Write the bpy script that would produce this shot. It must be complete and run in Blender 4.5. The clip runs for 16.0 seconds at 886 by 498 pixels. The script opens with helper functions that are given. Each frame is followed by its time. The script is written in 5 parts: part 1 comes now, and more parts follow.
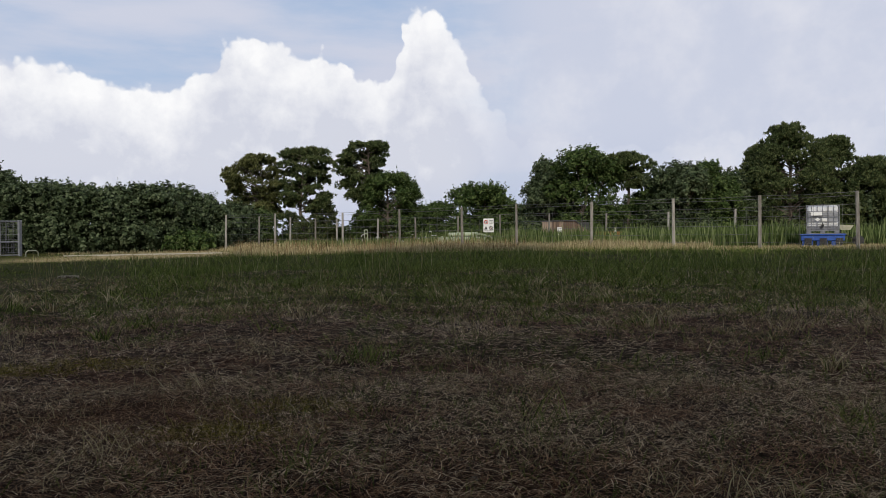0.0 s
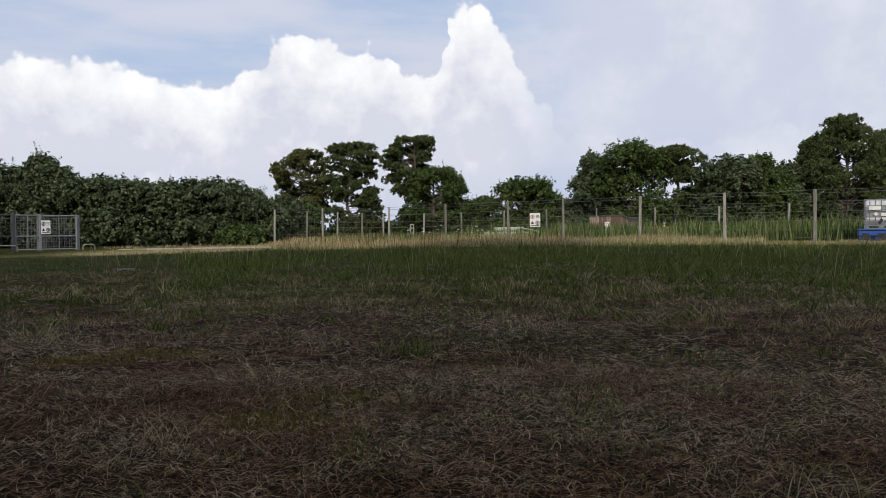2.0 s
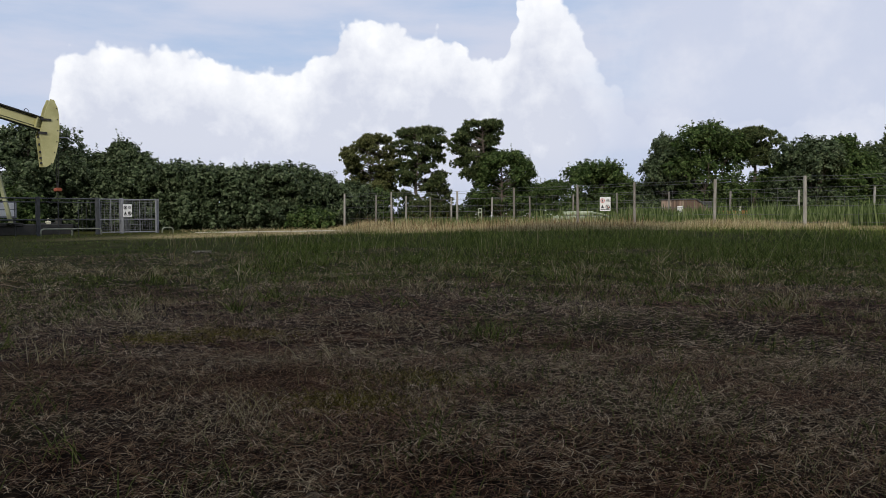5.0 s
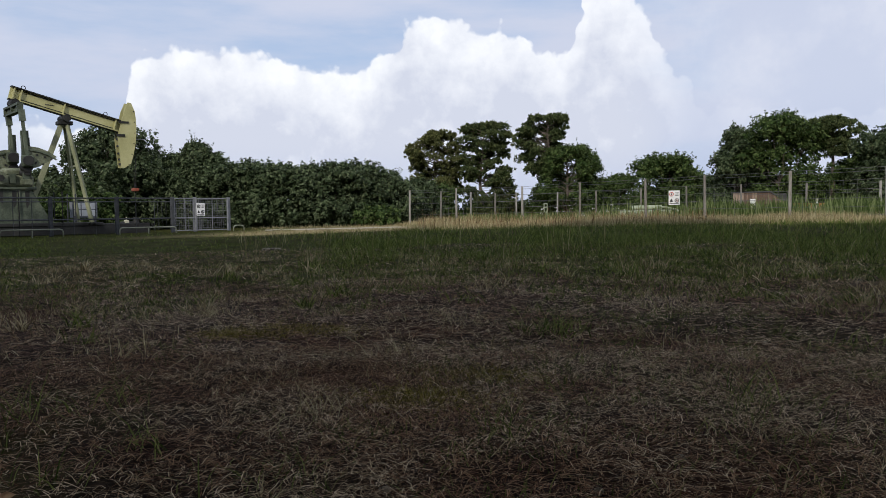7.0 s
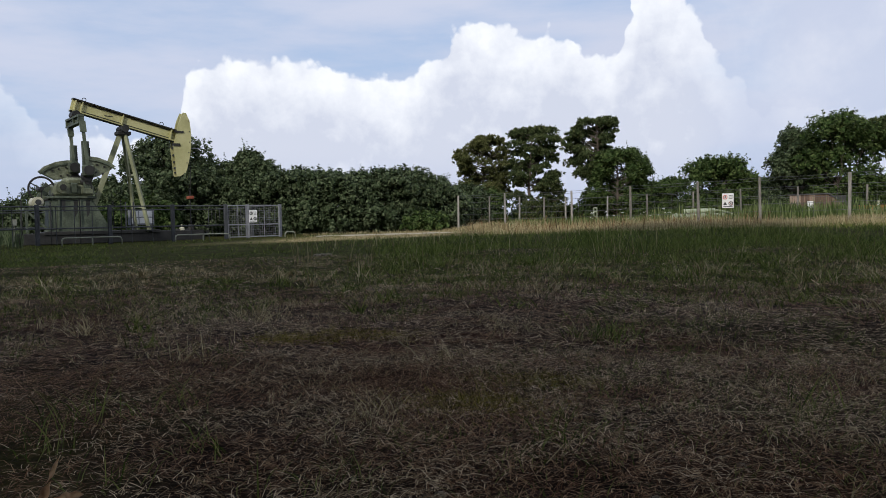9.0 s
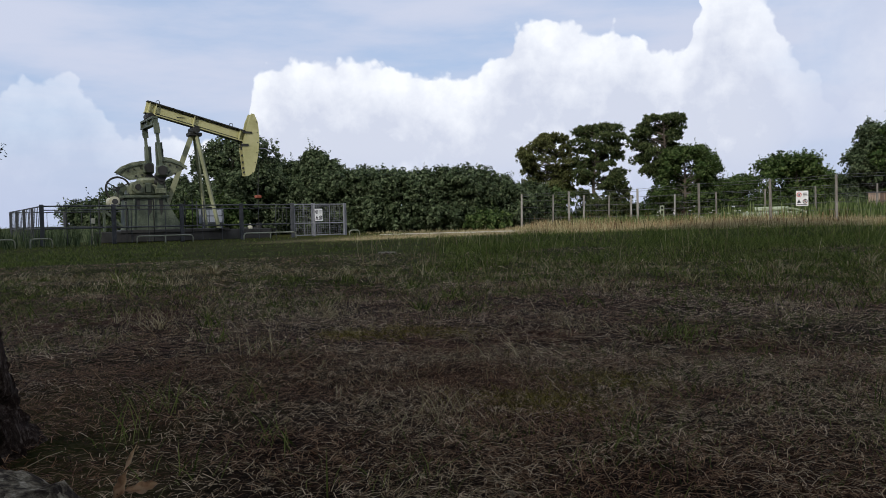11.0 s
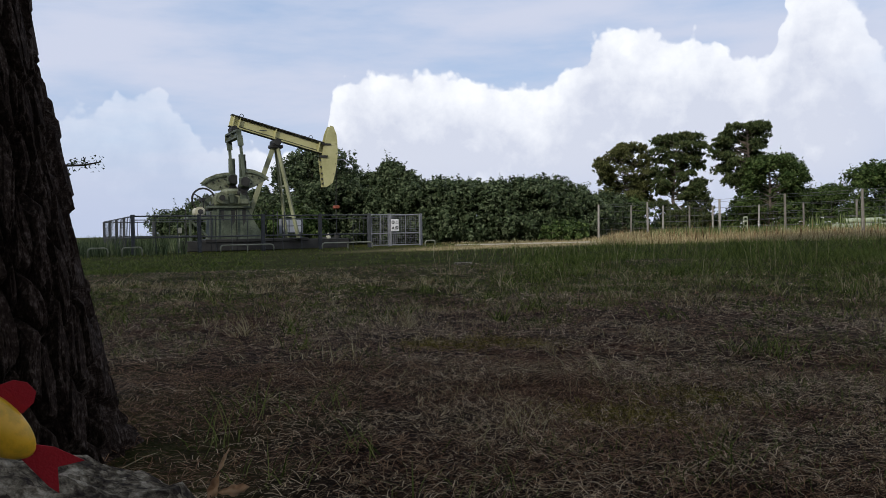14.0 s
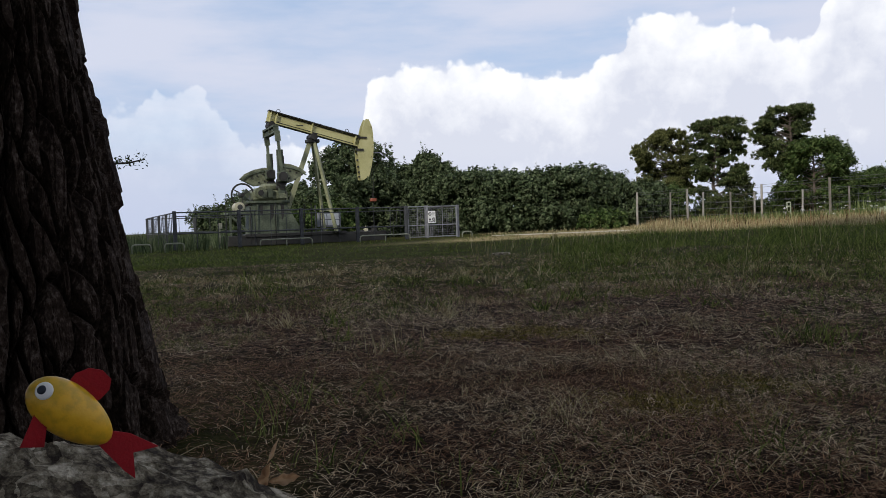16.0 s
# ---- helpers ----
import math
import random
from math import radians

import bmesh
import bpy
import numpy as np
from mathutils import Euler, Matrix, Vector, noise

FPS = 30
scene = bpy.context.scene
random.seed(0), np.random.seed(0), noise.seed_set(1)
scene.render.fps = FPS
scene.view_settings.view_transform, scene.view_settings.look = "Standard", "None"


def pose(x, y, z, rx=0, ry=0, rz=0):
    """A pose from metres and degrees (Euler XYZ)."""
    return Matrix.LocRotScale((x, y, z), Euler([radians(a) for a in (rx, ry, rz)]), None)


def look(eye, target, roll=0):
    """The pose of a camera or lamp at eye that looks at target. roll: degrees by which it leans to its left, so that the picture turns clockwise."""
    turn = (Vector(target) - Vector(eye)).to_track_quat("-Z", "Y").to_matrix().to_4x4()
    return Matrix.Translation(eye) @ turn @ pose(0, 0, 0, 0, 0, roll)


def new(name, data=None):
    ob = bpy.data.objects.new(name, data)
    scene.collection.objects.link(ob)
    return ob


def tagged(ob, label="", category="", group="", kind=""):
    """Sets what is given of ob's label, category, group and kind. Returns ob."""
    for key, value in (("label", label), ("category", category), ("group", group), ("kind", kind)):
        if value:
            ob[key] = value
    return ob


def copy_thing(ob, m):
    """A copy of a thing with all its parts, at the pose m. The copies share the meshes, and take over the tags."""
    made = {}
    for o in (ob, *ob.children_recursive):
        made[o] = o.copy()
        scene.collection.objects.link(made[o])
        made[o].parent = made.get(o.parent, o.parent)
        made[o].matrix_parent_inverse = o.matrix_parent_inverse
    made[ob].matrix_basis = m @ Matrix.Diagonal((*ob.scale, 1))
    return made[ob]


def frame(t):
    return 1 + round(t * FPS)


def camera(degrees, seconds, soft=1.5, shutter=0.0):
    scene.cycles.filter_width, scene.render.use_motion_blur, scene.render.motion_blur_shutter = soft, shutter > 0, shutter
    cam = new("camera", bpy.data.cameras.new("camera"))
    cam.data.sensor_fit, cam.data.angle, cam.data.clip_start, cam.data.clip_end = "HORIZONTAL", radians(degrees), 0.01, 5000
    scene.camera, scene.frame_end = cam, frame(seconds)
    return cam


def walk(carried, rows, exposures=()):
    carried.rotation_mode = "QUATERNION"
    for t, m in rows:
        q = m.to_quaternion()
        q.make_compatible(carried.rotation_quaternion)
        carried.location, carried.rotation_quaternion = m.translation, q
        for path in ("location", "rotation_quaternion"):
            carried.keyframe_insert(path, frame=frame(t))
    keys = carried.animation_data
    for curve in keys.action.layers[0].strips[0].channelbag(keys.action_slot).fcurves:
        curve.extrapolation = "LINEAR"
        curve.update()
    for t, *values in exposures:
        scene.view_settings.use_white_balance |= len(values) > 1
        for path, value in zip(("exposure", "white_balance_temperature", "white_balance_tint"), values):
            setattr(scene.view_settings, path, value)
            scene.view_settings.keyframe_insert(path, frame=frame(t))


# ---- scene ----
cam = camera(59.2, 16.0, soft=0.85)
PATH = [
    (0.0, pose(-0.000, 0.000, 0.550, 89.15, 0.37, 6.01)),
    (0.5, pose(-0.002, -0.003, 0.548, 89.18, 0.46, 6.48)),
    (1.0, pose(-0.013, 0.004, 0.545, 89.09, 0.30, 7.10)),
    (1.5, pose(-0.017, 0.002, 0.543, 88.86, 0.19, 8.04)),
    (2.0, pose(-0.018, -0.003, 0.545, 88.78, 0.30, 9.36)),
    (2.5, pose(-0.024, -0.002, 0.544, 88.84, 0.50, 10.56)),
    (3.0, pose(-0.029, 0.002, 0.542, 88.47, 0.43, 11.81)),
    (3.5, pose(-0.037, 0.009, 0.540, 88.08, 0.25, 12.87)),
    (6.0, pose(-0.049, 0.003, 0.539, 87.41, 0.41, 16.31)),
    (6.5, pose(-0.052, 0.002, 0.539, 87.31, 0.54, 18.03)),
    (7.0, pose(-0.054, 0.001, 0.541, 87.37, 0.74, 19.06)),
    (7.5, pose(-0.052, -0.008, 0.541, 87.44, 0.89, 20.13)),
    (8.0, pose(-0.055, -0.009, 0.544, 87.63, 1.18, 20.83)),
    (8.5, pose(-0.063, -0.001, 0.542, 87.84, 1.42, 21.63)),
    (9.0, pose(-0.063, -0.007, 0.542, 87.81, 1.16, 22.61)),
    (11.5, pose(-0.092, 0.011, 0.532, 87.88, 1.20, 28.00)),
    (12.0, pose(-0.096, 0.009, 0.533, 88.02, 1.09, 28.72)),
    (12.5, pose(-0.101, 0.007, 0.533, 88.46, 0.92, 30.09)),
    (13.0, pose(-0.106, 0.007, 0.531, 88.53, 0.83, 31.05)),
    (13.5, pose(-0.109, 0.003, 0.532, 88.74, 1.03, 32.06)),
    (14.0, pose(-0.111, 0.002, 0.532, 88.69, 1.00, 32.70)),
    (14.5, pose(-0.115, 0.002, 0.530, 88.52, 0.88, 33.19)),
    (15.0, pose(-0.118, -0.001, 0.529, 88.14, 0.98, 33.68)),
    (15.5, pose(-0.118, -0.005, 0.529, 87.91, 1.46, 34.81)),
    (16.0, pose(-0.123, -0.005, 0.529, 88.12, 2.00, 35.39)),
]
walk(cam, PATH, ((0.0, -0.1, 6500, 10), (1.3, -0.05, 6500, 10), (3.5, -0.03, 6450, 10), (7.0, -0.04, 6250, 10), (11.5, -0.04, 6200, 10), (14.0, -0.03, 6250, 10), (16.0, 0.05, 6400, 10)))

# ---- world and sun ----
SUN_AZ, SUN_EL = 183.0, 33.0      # where the sun stands: degrees counter-clockwise from +y, and above the horizon


def heading(az, dist, z=0.0):
    """A place at a heading (degrees to the left of +y) and a distance from the start."""
    a = radians(az)
    return Vector((-math.sin(a) * dist, math.cos(a) * dist, z))


sun_data = bpy.data.lights.new("sun", "SUN")
sun_data.energy, sun_data.angle, sun_data.color = 2.5, radians(1.5), (1.0, 0.93, 0.82)
sun = new("sun", sun_data)
sun_from = heading(SUN_AZ, math.cos(radians(SUN_EL)), math.sin(radians(SUN_EL)))
sun.matrix_world = look(sun_from * 100, (0, 0, 0))


class Nodes:
    """Short hand for node trees."""

    def __init__(self, tree):
        self.t = tree
        tree.nodes.clear()

    def add(self, kind, inputs=(), **props):
        n = self.t.nodes.new(kind)
        for k, v in props.items():
            setattr(n, k, v)
        for k, v in dict(inputs).items():
            if hasattr(v, "is_output"):
                self.t.links.new(v, n.inputs[k])
            else:
                n.inputs[k].default_value = v
        return n

    def math(self, op, a, b=0.0, c=0.0, clamp=False):
        return self.add("ShaderNodeMath", {0: a, 1: b, 2: c}, operation=op, use_clamp=clamp).outputs[0]

    def mix(self, fac, a, b, blend="MIX"):
        n = self.add("ShaderNodeMix", data_type="RGBA", blend_type=blend)
        for k, v in ((0, fac), (6, a), (7, b)):
            if hasattr(v, "is_output"):
                self.t.links.new(v, n.inputs[k])
            else:
                n.inputs[k].default_value = v if k == 0 else (*v[:3], 1)
        return n.outputs[2]

    def ramp(self, fac, stops, interp="LINEAR"):
        n = self.add("ShaderNodeValToRGB", {0: fac})
        n.color_ramp.interpolation = interp
        els = n.color_ramp.elements
        while len(els) < len(stops):
            els.new(0.5)
        for e, (p, c) in zip(els, stops):
            e.position = p
            e.color = (*c, 1) if len(tuple(c)) == 3 else c
        return n.outputs[0]

    def noise(self, vec, scale, detail=4.0, rough=0.55, out=0):
        return self.add("ShaderNodeTexNoise", {"Vector": vec, "Scale": scale, "Detail": detail, "Roughness": rough}).outputs[out]

    def smooth(self, x, lo, hi):
        n = self.add("ShaderNodeMapRange", {0: x, 1: lo, 2: hi, 3: 0.0, 4: 1.0}, interpolation_type="SMOOTHSTEP")
        return n.outputs[0]


def build_world():
    w = bpy.data.worlds.new("sky")
    scene.world = w
    w.use_nodes = True
    n = Nodes(w.node_tree)
    d = n.add("ShaderNodeTexCoord").outputs["Generated"]
    xyz = n.add("ShaderNodeSeparateXYZ", {0: d})
    az = n.math("MULTIPLY", n.math("ARCTAN2", n.math("MULTIPLY", xyz.outputs[0], -1.0), xyz.outputs[1]), 57.2958)
    el = n.math("MULTIPLY", n.math("ARCSINE", xyz.outputs[2]), 57.2958)
    # heaps of cloud: the height of their tops along the horizon, with billows
    big = n.math("SUBTRACT", n.noise(d, 14.0, 2.5, 0.5), 0.5)
    big2 = n.math("SUBTRACT", n.noise(n.add("ShaderNodeVectorMath", {0: d, 1: (3.1, 1.7, 5.2)}, operation="ADD").outputs[0], 16.0, 3.0, 0.55), 0.5)
    warped = n.add("ShaderNodeVectorMath", {0: d, 1: n.add("ShaderNodeVectorMath", {0: n.noise(d, 40.0, 3.0, 0.6, 1), 1: (0.012, 0.012, 0.012)}, operation="MULTIPLY").outputs[0]}, operation="ADD").outputs[0]
    puff = n.add("ShaderNodeTexVoronoi", {"Vector": warped, "Scale": 38.0, "Smoothness": 1.0}, feature="SMOOTH_F1").outputs[0]
    puff2 = n.add("ShaderNodeTexVoronoi", {"Vector": warped, "Scale": 105.0, "Smoothness": 0.3}, feature="SMOOTH_F1").outputs[0]
    az_w = n.math("ADD", az, n.math("MULTIPLY", big, 3.0))
    tops = [(-60, 9), (-40, 11), (-25, 8), (-10, 6.5), (0, 7.0), (2.2, 9.0), (2.9, 10.2), (3.7, 12.0), (4.5, 14.3), (5.6, 15.9), (7.2, 16.3), (8.5, 15.5),
            (9.1, 13.8), (9.9, 12.6), (10.4, 11.1), (12, 11.9), (14.6, 12.9), (17.6, 13.5), (20.2, 14.5), (21.9, 14.0), (23.1, 11.9), (25, 10.7), (27.5, 10.6),
            (31.5, 11.2), (33.6, 11.9), (36, 11.4), (38.8, 11.8), (40.5, 10.6), (41.4, 6.0), (49.5, 6.4), (52, 10.2), (66, 6)]
    fac = n.math("DIVIDE", n.math("ADD", az_w, 60.0), 145.0)
    top = n.math("MULTIPLY", n.ramp(fac, [((a + 60) / 145, (e / 20, e / 20, e / 20)) for a, e in tops]), 20.0)
    el_w = n.math("ADD", el, n.math("ADD", n.math("MULTIPLY", puff, 2.1), n.math("ADD", n.math("MULTIPLY", puff2, 0.55), n.math("MULTIPLY", big2, 1.2))))
    below = n.math("SUBTRACT", top, el_w)
    mask = n.smooth(below, -1.15, -0.65)
    # veil of high cloud with streaks
    flat = n.add("ShaderNodeVectorMath", {0: d, 1: (1.0, 1.0, 4.5)}, operation="MULTIPLY").outputs[0]
    streak = n.noise(flat, 3.2, 6.0, 0.55)
    veil = n.smooth(streak, 0.24, 0.66)
    right = n.smooth(az_w, 9.0, -3.0)
    veil = n.math("MAXIMUM", veil, n.math("MULTIPLY", right, 0.92))
    sky = n.add("ShaderNodeTexSky", sky_type="NISHITA", sun_disc=False, sun_elevation=radians(SUN_EL), sun_rotation=radians(-SUN_AZ)).outputs[0]
    blue = n.mix(0.75, sky, (4.3, 5.7, 8.1))
    veiled = n.mix(veil, blue, (6.5, 6.85, 8.1))
    low = n.smooth(el, 9.0, 0.5)
    veiled = n.mix(n.math("MULTIPLY", low, 0.75), veiled, (5.0, 5.7, 7.5))
    soft_n = n.noise(d, 7.0, 5.0, 0.6)
    patches = n.smooth(soft_n, 0.42, 0.72)
    veiled = n.mix(n.math("MULTIPLY", patches, n.math("MULTIPLY", right, 0.7)), veiled, (8.2, 8.3, 9.0))
    # cloud body: white at its tops, greyer towards its base
    shade = n.math("ADD", n.math("MULTIPLY", n.smooth(below, -0.6, 5.5), 0.85), n.math("MULTIPLY", n.math("ADD", n.math("ADD", big, n.math("MULTIPLY", puff, 0.5)), n.math("MULTIPLY", n.math("SUBTRACT", n.noise(warped, 34.0, 5.0, 0.6), 0.5), 1.1)), 1.1), clamp=True)
    body = n.mix(shade, (10.4, 10.4, 10.5), (7.0, 7.25, 8.2))
    body = n.mix(n.math("MULTIPLY", n.smooth(el, 5.5, 0.5), 0.65), body, (5.5, 6.05, 7.7))
    soften = n.math("MULTIPLY", mask, n.math("SUBTRACT", 1.0, n.math("MULTIPLY", n.smooth(az_w, 6.5, 0.5), 0.9)))
    far_left = n.math("SUBTRACT", 1.0, n.math("MULTIPLY", n.smooth(az, 42.0, 50.0), 0.68))
    soften = n.math("MULTIPLY", soften, far_left)
    colour = n.mix(soften, veiled, body)
    bg = n.add("ShaderNodeBackground", {0: colour, 1: 0.1})
    n.t.links.new(bg.outputs[0], n.add("ShaderNodeOutputWorld").inputs[0])


build_world()

# ---- materials ----


def surface(name, stops, scale=4.0, rough=0.8, metal=0.0, bump=0.3, fine=60.0, stretch=(1, 1, 1), spread=0.12, translucent=0.0, island=0.0, gloss=0.35):
    """A worn surface: a ramp of colours over two sizes of noise, grain and relief."""
    m = bpy.data.materials.new(name)
    m.use_nodes = True
    n = Nodes(m.node_tree)
    pos = n.add("ShaderNodeTexCoord").outputs["Object"]
    pos = n.add("ShaderNodeVectorMath", {0: pos, 1: stretch}, operation="MULTIPLY").outputs[0]
    a = n.noise(pos, scale, 5.0, 0.6)
    b = n.noise(pos, fine, 3.0, 0.6)
    f = n.math("ADD", n.math("MULTIPLY", a, 0.7), n.math("MULTIPLY", b, 0.3))
    if island:
        f = n.math("ADD", n.math("MULTIPLY", f, 1.0 - island), n.math("MULTIPLY", n.add("ShaderNodeNewGeometry").outputs["Random Per Island"], float(island)))
    else:
        f = n.math("ADD", f, n.math("MULTIPLY", n.math("SUBTRACT", n.add("ShaderNodeObjectInfo").outputs["Random"], 0.5), spread))
        f = n.smooth(f, 0.3, 0.7)
    if island:
        f = n.smooth(f, 0.16, 0.84)
    k = max(1, len(stops) - 1)
    col = n.ramp(f, [(i / k, c) for i, c in enumerate(stops)])
    rg = n.math("ADD", rough, n.math("MULTIPLY", n.math("SUBTRACT", b, 0.5), 0.25), clamp=True)
    p = n.add("ShaderNodeBsdfPrincipled", {"Base Color": col, "Roughness": rg, "Metallic": metal, "Specular IOR Level": 0.04 if island else gloss})
    if bump:
        bp = n.add("ShaderNodeBump", {"Height": b, "Strength": bump, "Distance": 0.01})
        n.t.links.new(bp.outputs[0], p.inputs["Normal"])
    last = p.outputs[0]
    if translucent:
        tr = n.add("ShaderNodeBsdfTranslucent", {0: col})
        last = n.add("ShaderNodeMixShader", {0: translucent, 1: last, 2: tr.outputs[0]}).outputs[0]
    n.t.links.new(last, n.add("ShaderNodeOutputMaterial").inputs[0])
    return m


M_LEAF = surface("broad leaves", [(0.026, 0.040, 0.018), (0.066, 0.092, 0.042), (0.16, 0.19, 0.105)], 1.3, 0.5, bump=0, translucent=0.2, island=0.5)
M_OAK = surface("oak leaves", [(0.022, 0.042, 0.011), (0.058, 0.092, 0.026), (0.14, 0.18, 0.064)], 1.3, 0.5, bump=0, translucent=0.25, island=0.5)
M_NEEDLE = surface("pine needles on the tree", [(0.022, 0.036, 0.014), (0.062, 0.086, 0.032), (0.170, 0.190, 0.080)], 1.1, 0.6, bump=0, translucent=0.1, island=0.5)
M_OLIVE = surface("yellowing pine needles on the tree", [(0.032, 0.040, 0.014), (0.096, 0.106, 0.036), (0.215, 0.215, 0.088)], 1.1, 0.6, bump=0, translucent=0.1, island=0.5)
M_WEED = surface("tall green weeds", [(0.045, 0.07, 0.02), (0.10, 0.14, 0.042), (0.22, 0.26, 0.11)], 0.8, 0.6, bump=0, translucent=0.3, island=0.65)
M_GRASS = surface("green grass blades", [(0.034, 0.056, 0.010), (0.088, 0.128, 0.024), (0.22, 0.25, 0.066)], 0.5, 0.6, bump=0, translucent=0.3, island=0.65)
M_DRY = surface("dry grass stems", [(0.15, 0.115, 0.055), (0.33, 0.27, 0.14), (0.54, 0.47, 0.28)], 0.5, 0.75, bump=0, translucent=0.25, island=0.65)
M_STRAW = surface("fallen pine needles and straw", [(0.015, 0.008, 0.003), (0.038, 0.021, 0.008), (0.08, 0.049, 0.024), (0.185, 0.122, 0.062), (0.38, 0.275, 0.155), (0.70, 0.56, 0.36)], 1.5, 0.7, bump=0, island=0.65)
M_REDNEEDLE = surface("red-brown fallen pine needles", [(0.014, 0.006, 0.003), (0.05, 0.022, 0.010), (0.10, 0.046, 0.021), (0.20, 0.105, 0.05), (0.38, 0.25, 0.135)], 1.5, 0.7, bump=0, island=0.65)
M_MOSS = surface("yellow-green moss", [(0.045, 0.042, 0.008), (0.16, 0.14, 0.024), (0.36, 0.30, 0.07)], 4, 0.8, bump=0, island=0.65)
M_TRUNK = surface("pale tree bark", [(0.06, 0.047, 0.037), (0.15, 0.122, 0.098)], 3, 0.9, bump=0.6, fine=25)
M_POST = surface("weathered grey wood", [(0.15, 0.135, 0.115), (0.26, 0.24, 0.205), (0.36, 0.34, 0.30)], 6, 0.9, bump=0.5, stretch=(3, 3, 0.4), spread=0.3)
M_WIRE = surface("dull zinc wire", [(0.10, 0.10, 0.10), (0.18, 0.18, 0.18)], 5, 0.6, 0.6, bump=0)
M_YELLOW = surface("faded pale yellow paint", [(0.36, 0.34, 0.15), (0.46, 0.44, 0.21), (0.52, 0.49, 0.26)], 1.3, 0.5, bump=0.1, fine=30)
M_GREEN = surface("weathered grey-green paint", [(0.036, 0.044, 0.030), (0.08, 0.098, 0.066), (0.145, 0.165, 0.112)], 1.6, 0.6, bump=0.2, fine=18)
M_LEG = surface("pale grey-green leg paint", [(0.15, 0.16, 0.085), (0.25, 0.26, 0.15), (0.32, 0.33, 0.2)], 1.4, 0.55, bump=0.15, fine=25)
M_GEAR = surface("oily yellow-green paint", [(0.075, 0.085, 0.05), (0.16, 0.175, 0.11), (0.25, 0.265, 0.18)], 3, 0.5, bump=0.2, fine=20)
M_CREAM = surface("cream machine paint", [(0.30, 0.29, 0.20), (0.50, 0.48, 0.36)], 4, 0.5, bump=0.1)
M_DARK = surface("dark oily iron", [(0.014, 0.014, 0.013), (0.042, 0.041, 0.037)], 3, 0.65, 0.1, bump=0.3)
M_GALV = surface("galvanised grey steel", [(0.15, 0.155, 0.165), (0.26, 0.265, 0.28)], 6, 0.55, 0.2, bump=0.1)
M_FENCE = surface("dull dark fence steel", [(0.034, 0.036, 0.039), (0.072, 0.076, 0.08)], 6, 0.65, 0.1, bump=0.1)
M_HOOP = surface("grimy pale green tube paint", [(0.16, 0.17, 0.12), (0.28, 0.29, 0.22)], 5, 0.6, bump=0.1)
M_PIPE = surface("chalky pale green pipe paint", [(0.20, 0.24, 0.15), (0.36, 0.40, 0.27)], 5, 0.6, bump=0.1)
M_ORANGE = surface("rusty orange paint", [(0.20, 0.05, 0.025), (0.34, 0.10, 0.05)], 5, 0.6, bump=0.2)
M_WHITE = surface("white board paint", [(0.66, 0.66, 0.64), (0.8, 0.8, 0.78)], 5, 0.5, bump=0.05)
M_INK = surface("black print", [(0.02, 0.02, 0.02), (0.05, 0.05, 0.05)], 8, 0.6, bump=0)
M_RED = surface("red print", [(0.45, 0.06, 0.04), (0.55, 0.1, 0.07)], 8, 0.6, bump=0)
M_BLUE = surface("blue moulded plastic", [(0.02, 0.06, 0.26), (0.035, 0.10, 0.38)], 3, 0.5, bump=0.1)
M_FILL = surface("milky plastic over grey liquid", [(0.25, 0.26, 0.28), (0.36, 0.37, 0.39)], 2, 0.45, bump=0.05)
M_TANK = surface("milky tank plastic", [(0.66, 0.67, 0.68), (0.8, 0.8, 0.8)], 2, 0.45, bump=0.05)
M_SHED = surface("weathered brown planks", [(0.13, 0.085, 0.06), (0.24, 0.165, 0.12), (0.33, 0.25, 0.19)], 3, 0.9, bump=0.5, stretch=(3, 3, 0.3), spread=0.5)
M_SHEDROOF = surface("dark felt roof", [(0.04, 0.04, 0.04), (0.08, 0.075, 0.07)], 4, 0.9)
M_RUST = surface("rusty ochre steel", [(0.22, 0.09, 0.03), (0.42, 0.2, 0.07)], 3, 0.8)
M_SAND = surface("pale trodden sand", [(0.34, 0.30, 0.22), (0.46, 0.42, 0.32)], 2, 0.95, bump=0.4)
M_FISH = surface("glossy yellow paint on a pebble", [(0.40, 0.27, 0.02), (0.66, 0.37, 0.02), (0.70, 0.42, 0.03)], 45, 0.35, bump=0.03, fine=200)
M_FELT = surface("red felt", [(0.25, 0.008, 0.012), (0.34, 0.012, 0.018)], 40, 0.9, bump=0.15, fine=600)
M_EYEW = surface("white paint", [(0.7, 0.7, 0.68), (0.8, 0.8, 0.78)], 40, 0.4, bump=0)
M_EYEB = surface("dark blue-black paint", [(0.012, 0.018, 0.03), (0.02, 0.03, 0.05)], 40, 0.35, bump=0)
M_DEADLEAF = surface("dry brown leaf", [(0.34, 0.20, 0.11), (0.66, 0.48, 0.30), (0.78, 0.62, 0.42)], 20, 0.7, bump=0.3, translucent=0.2)


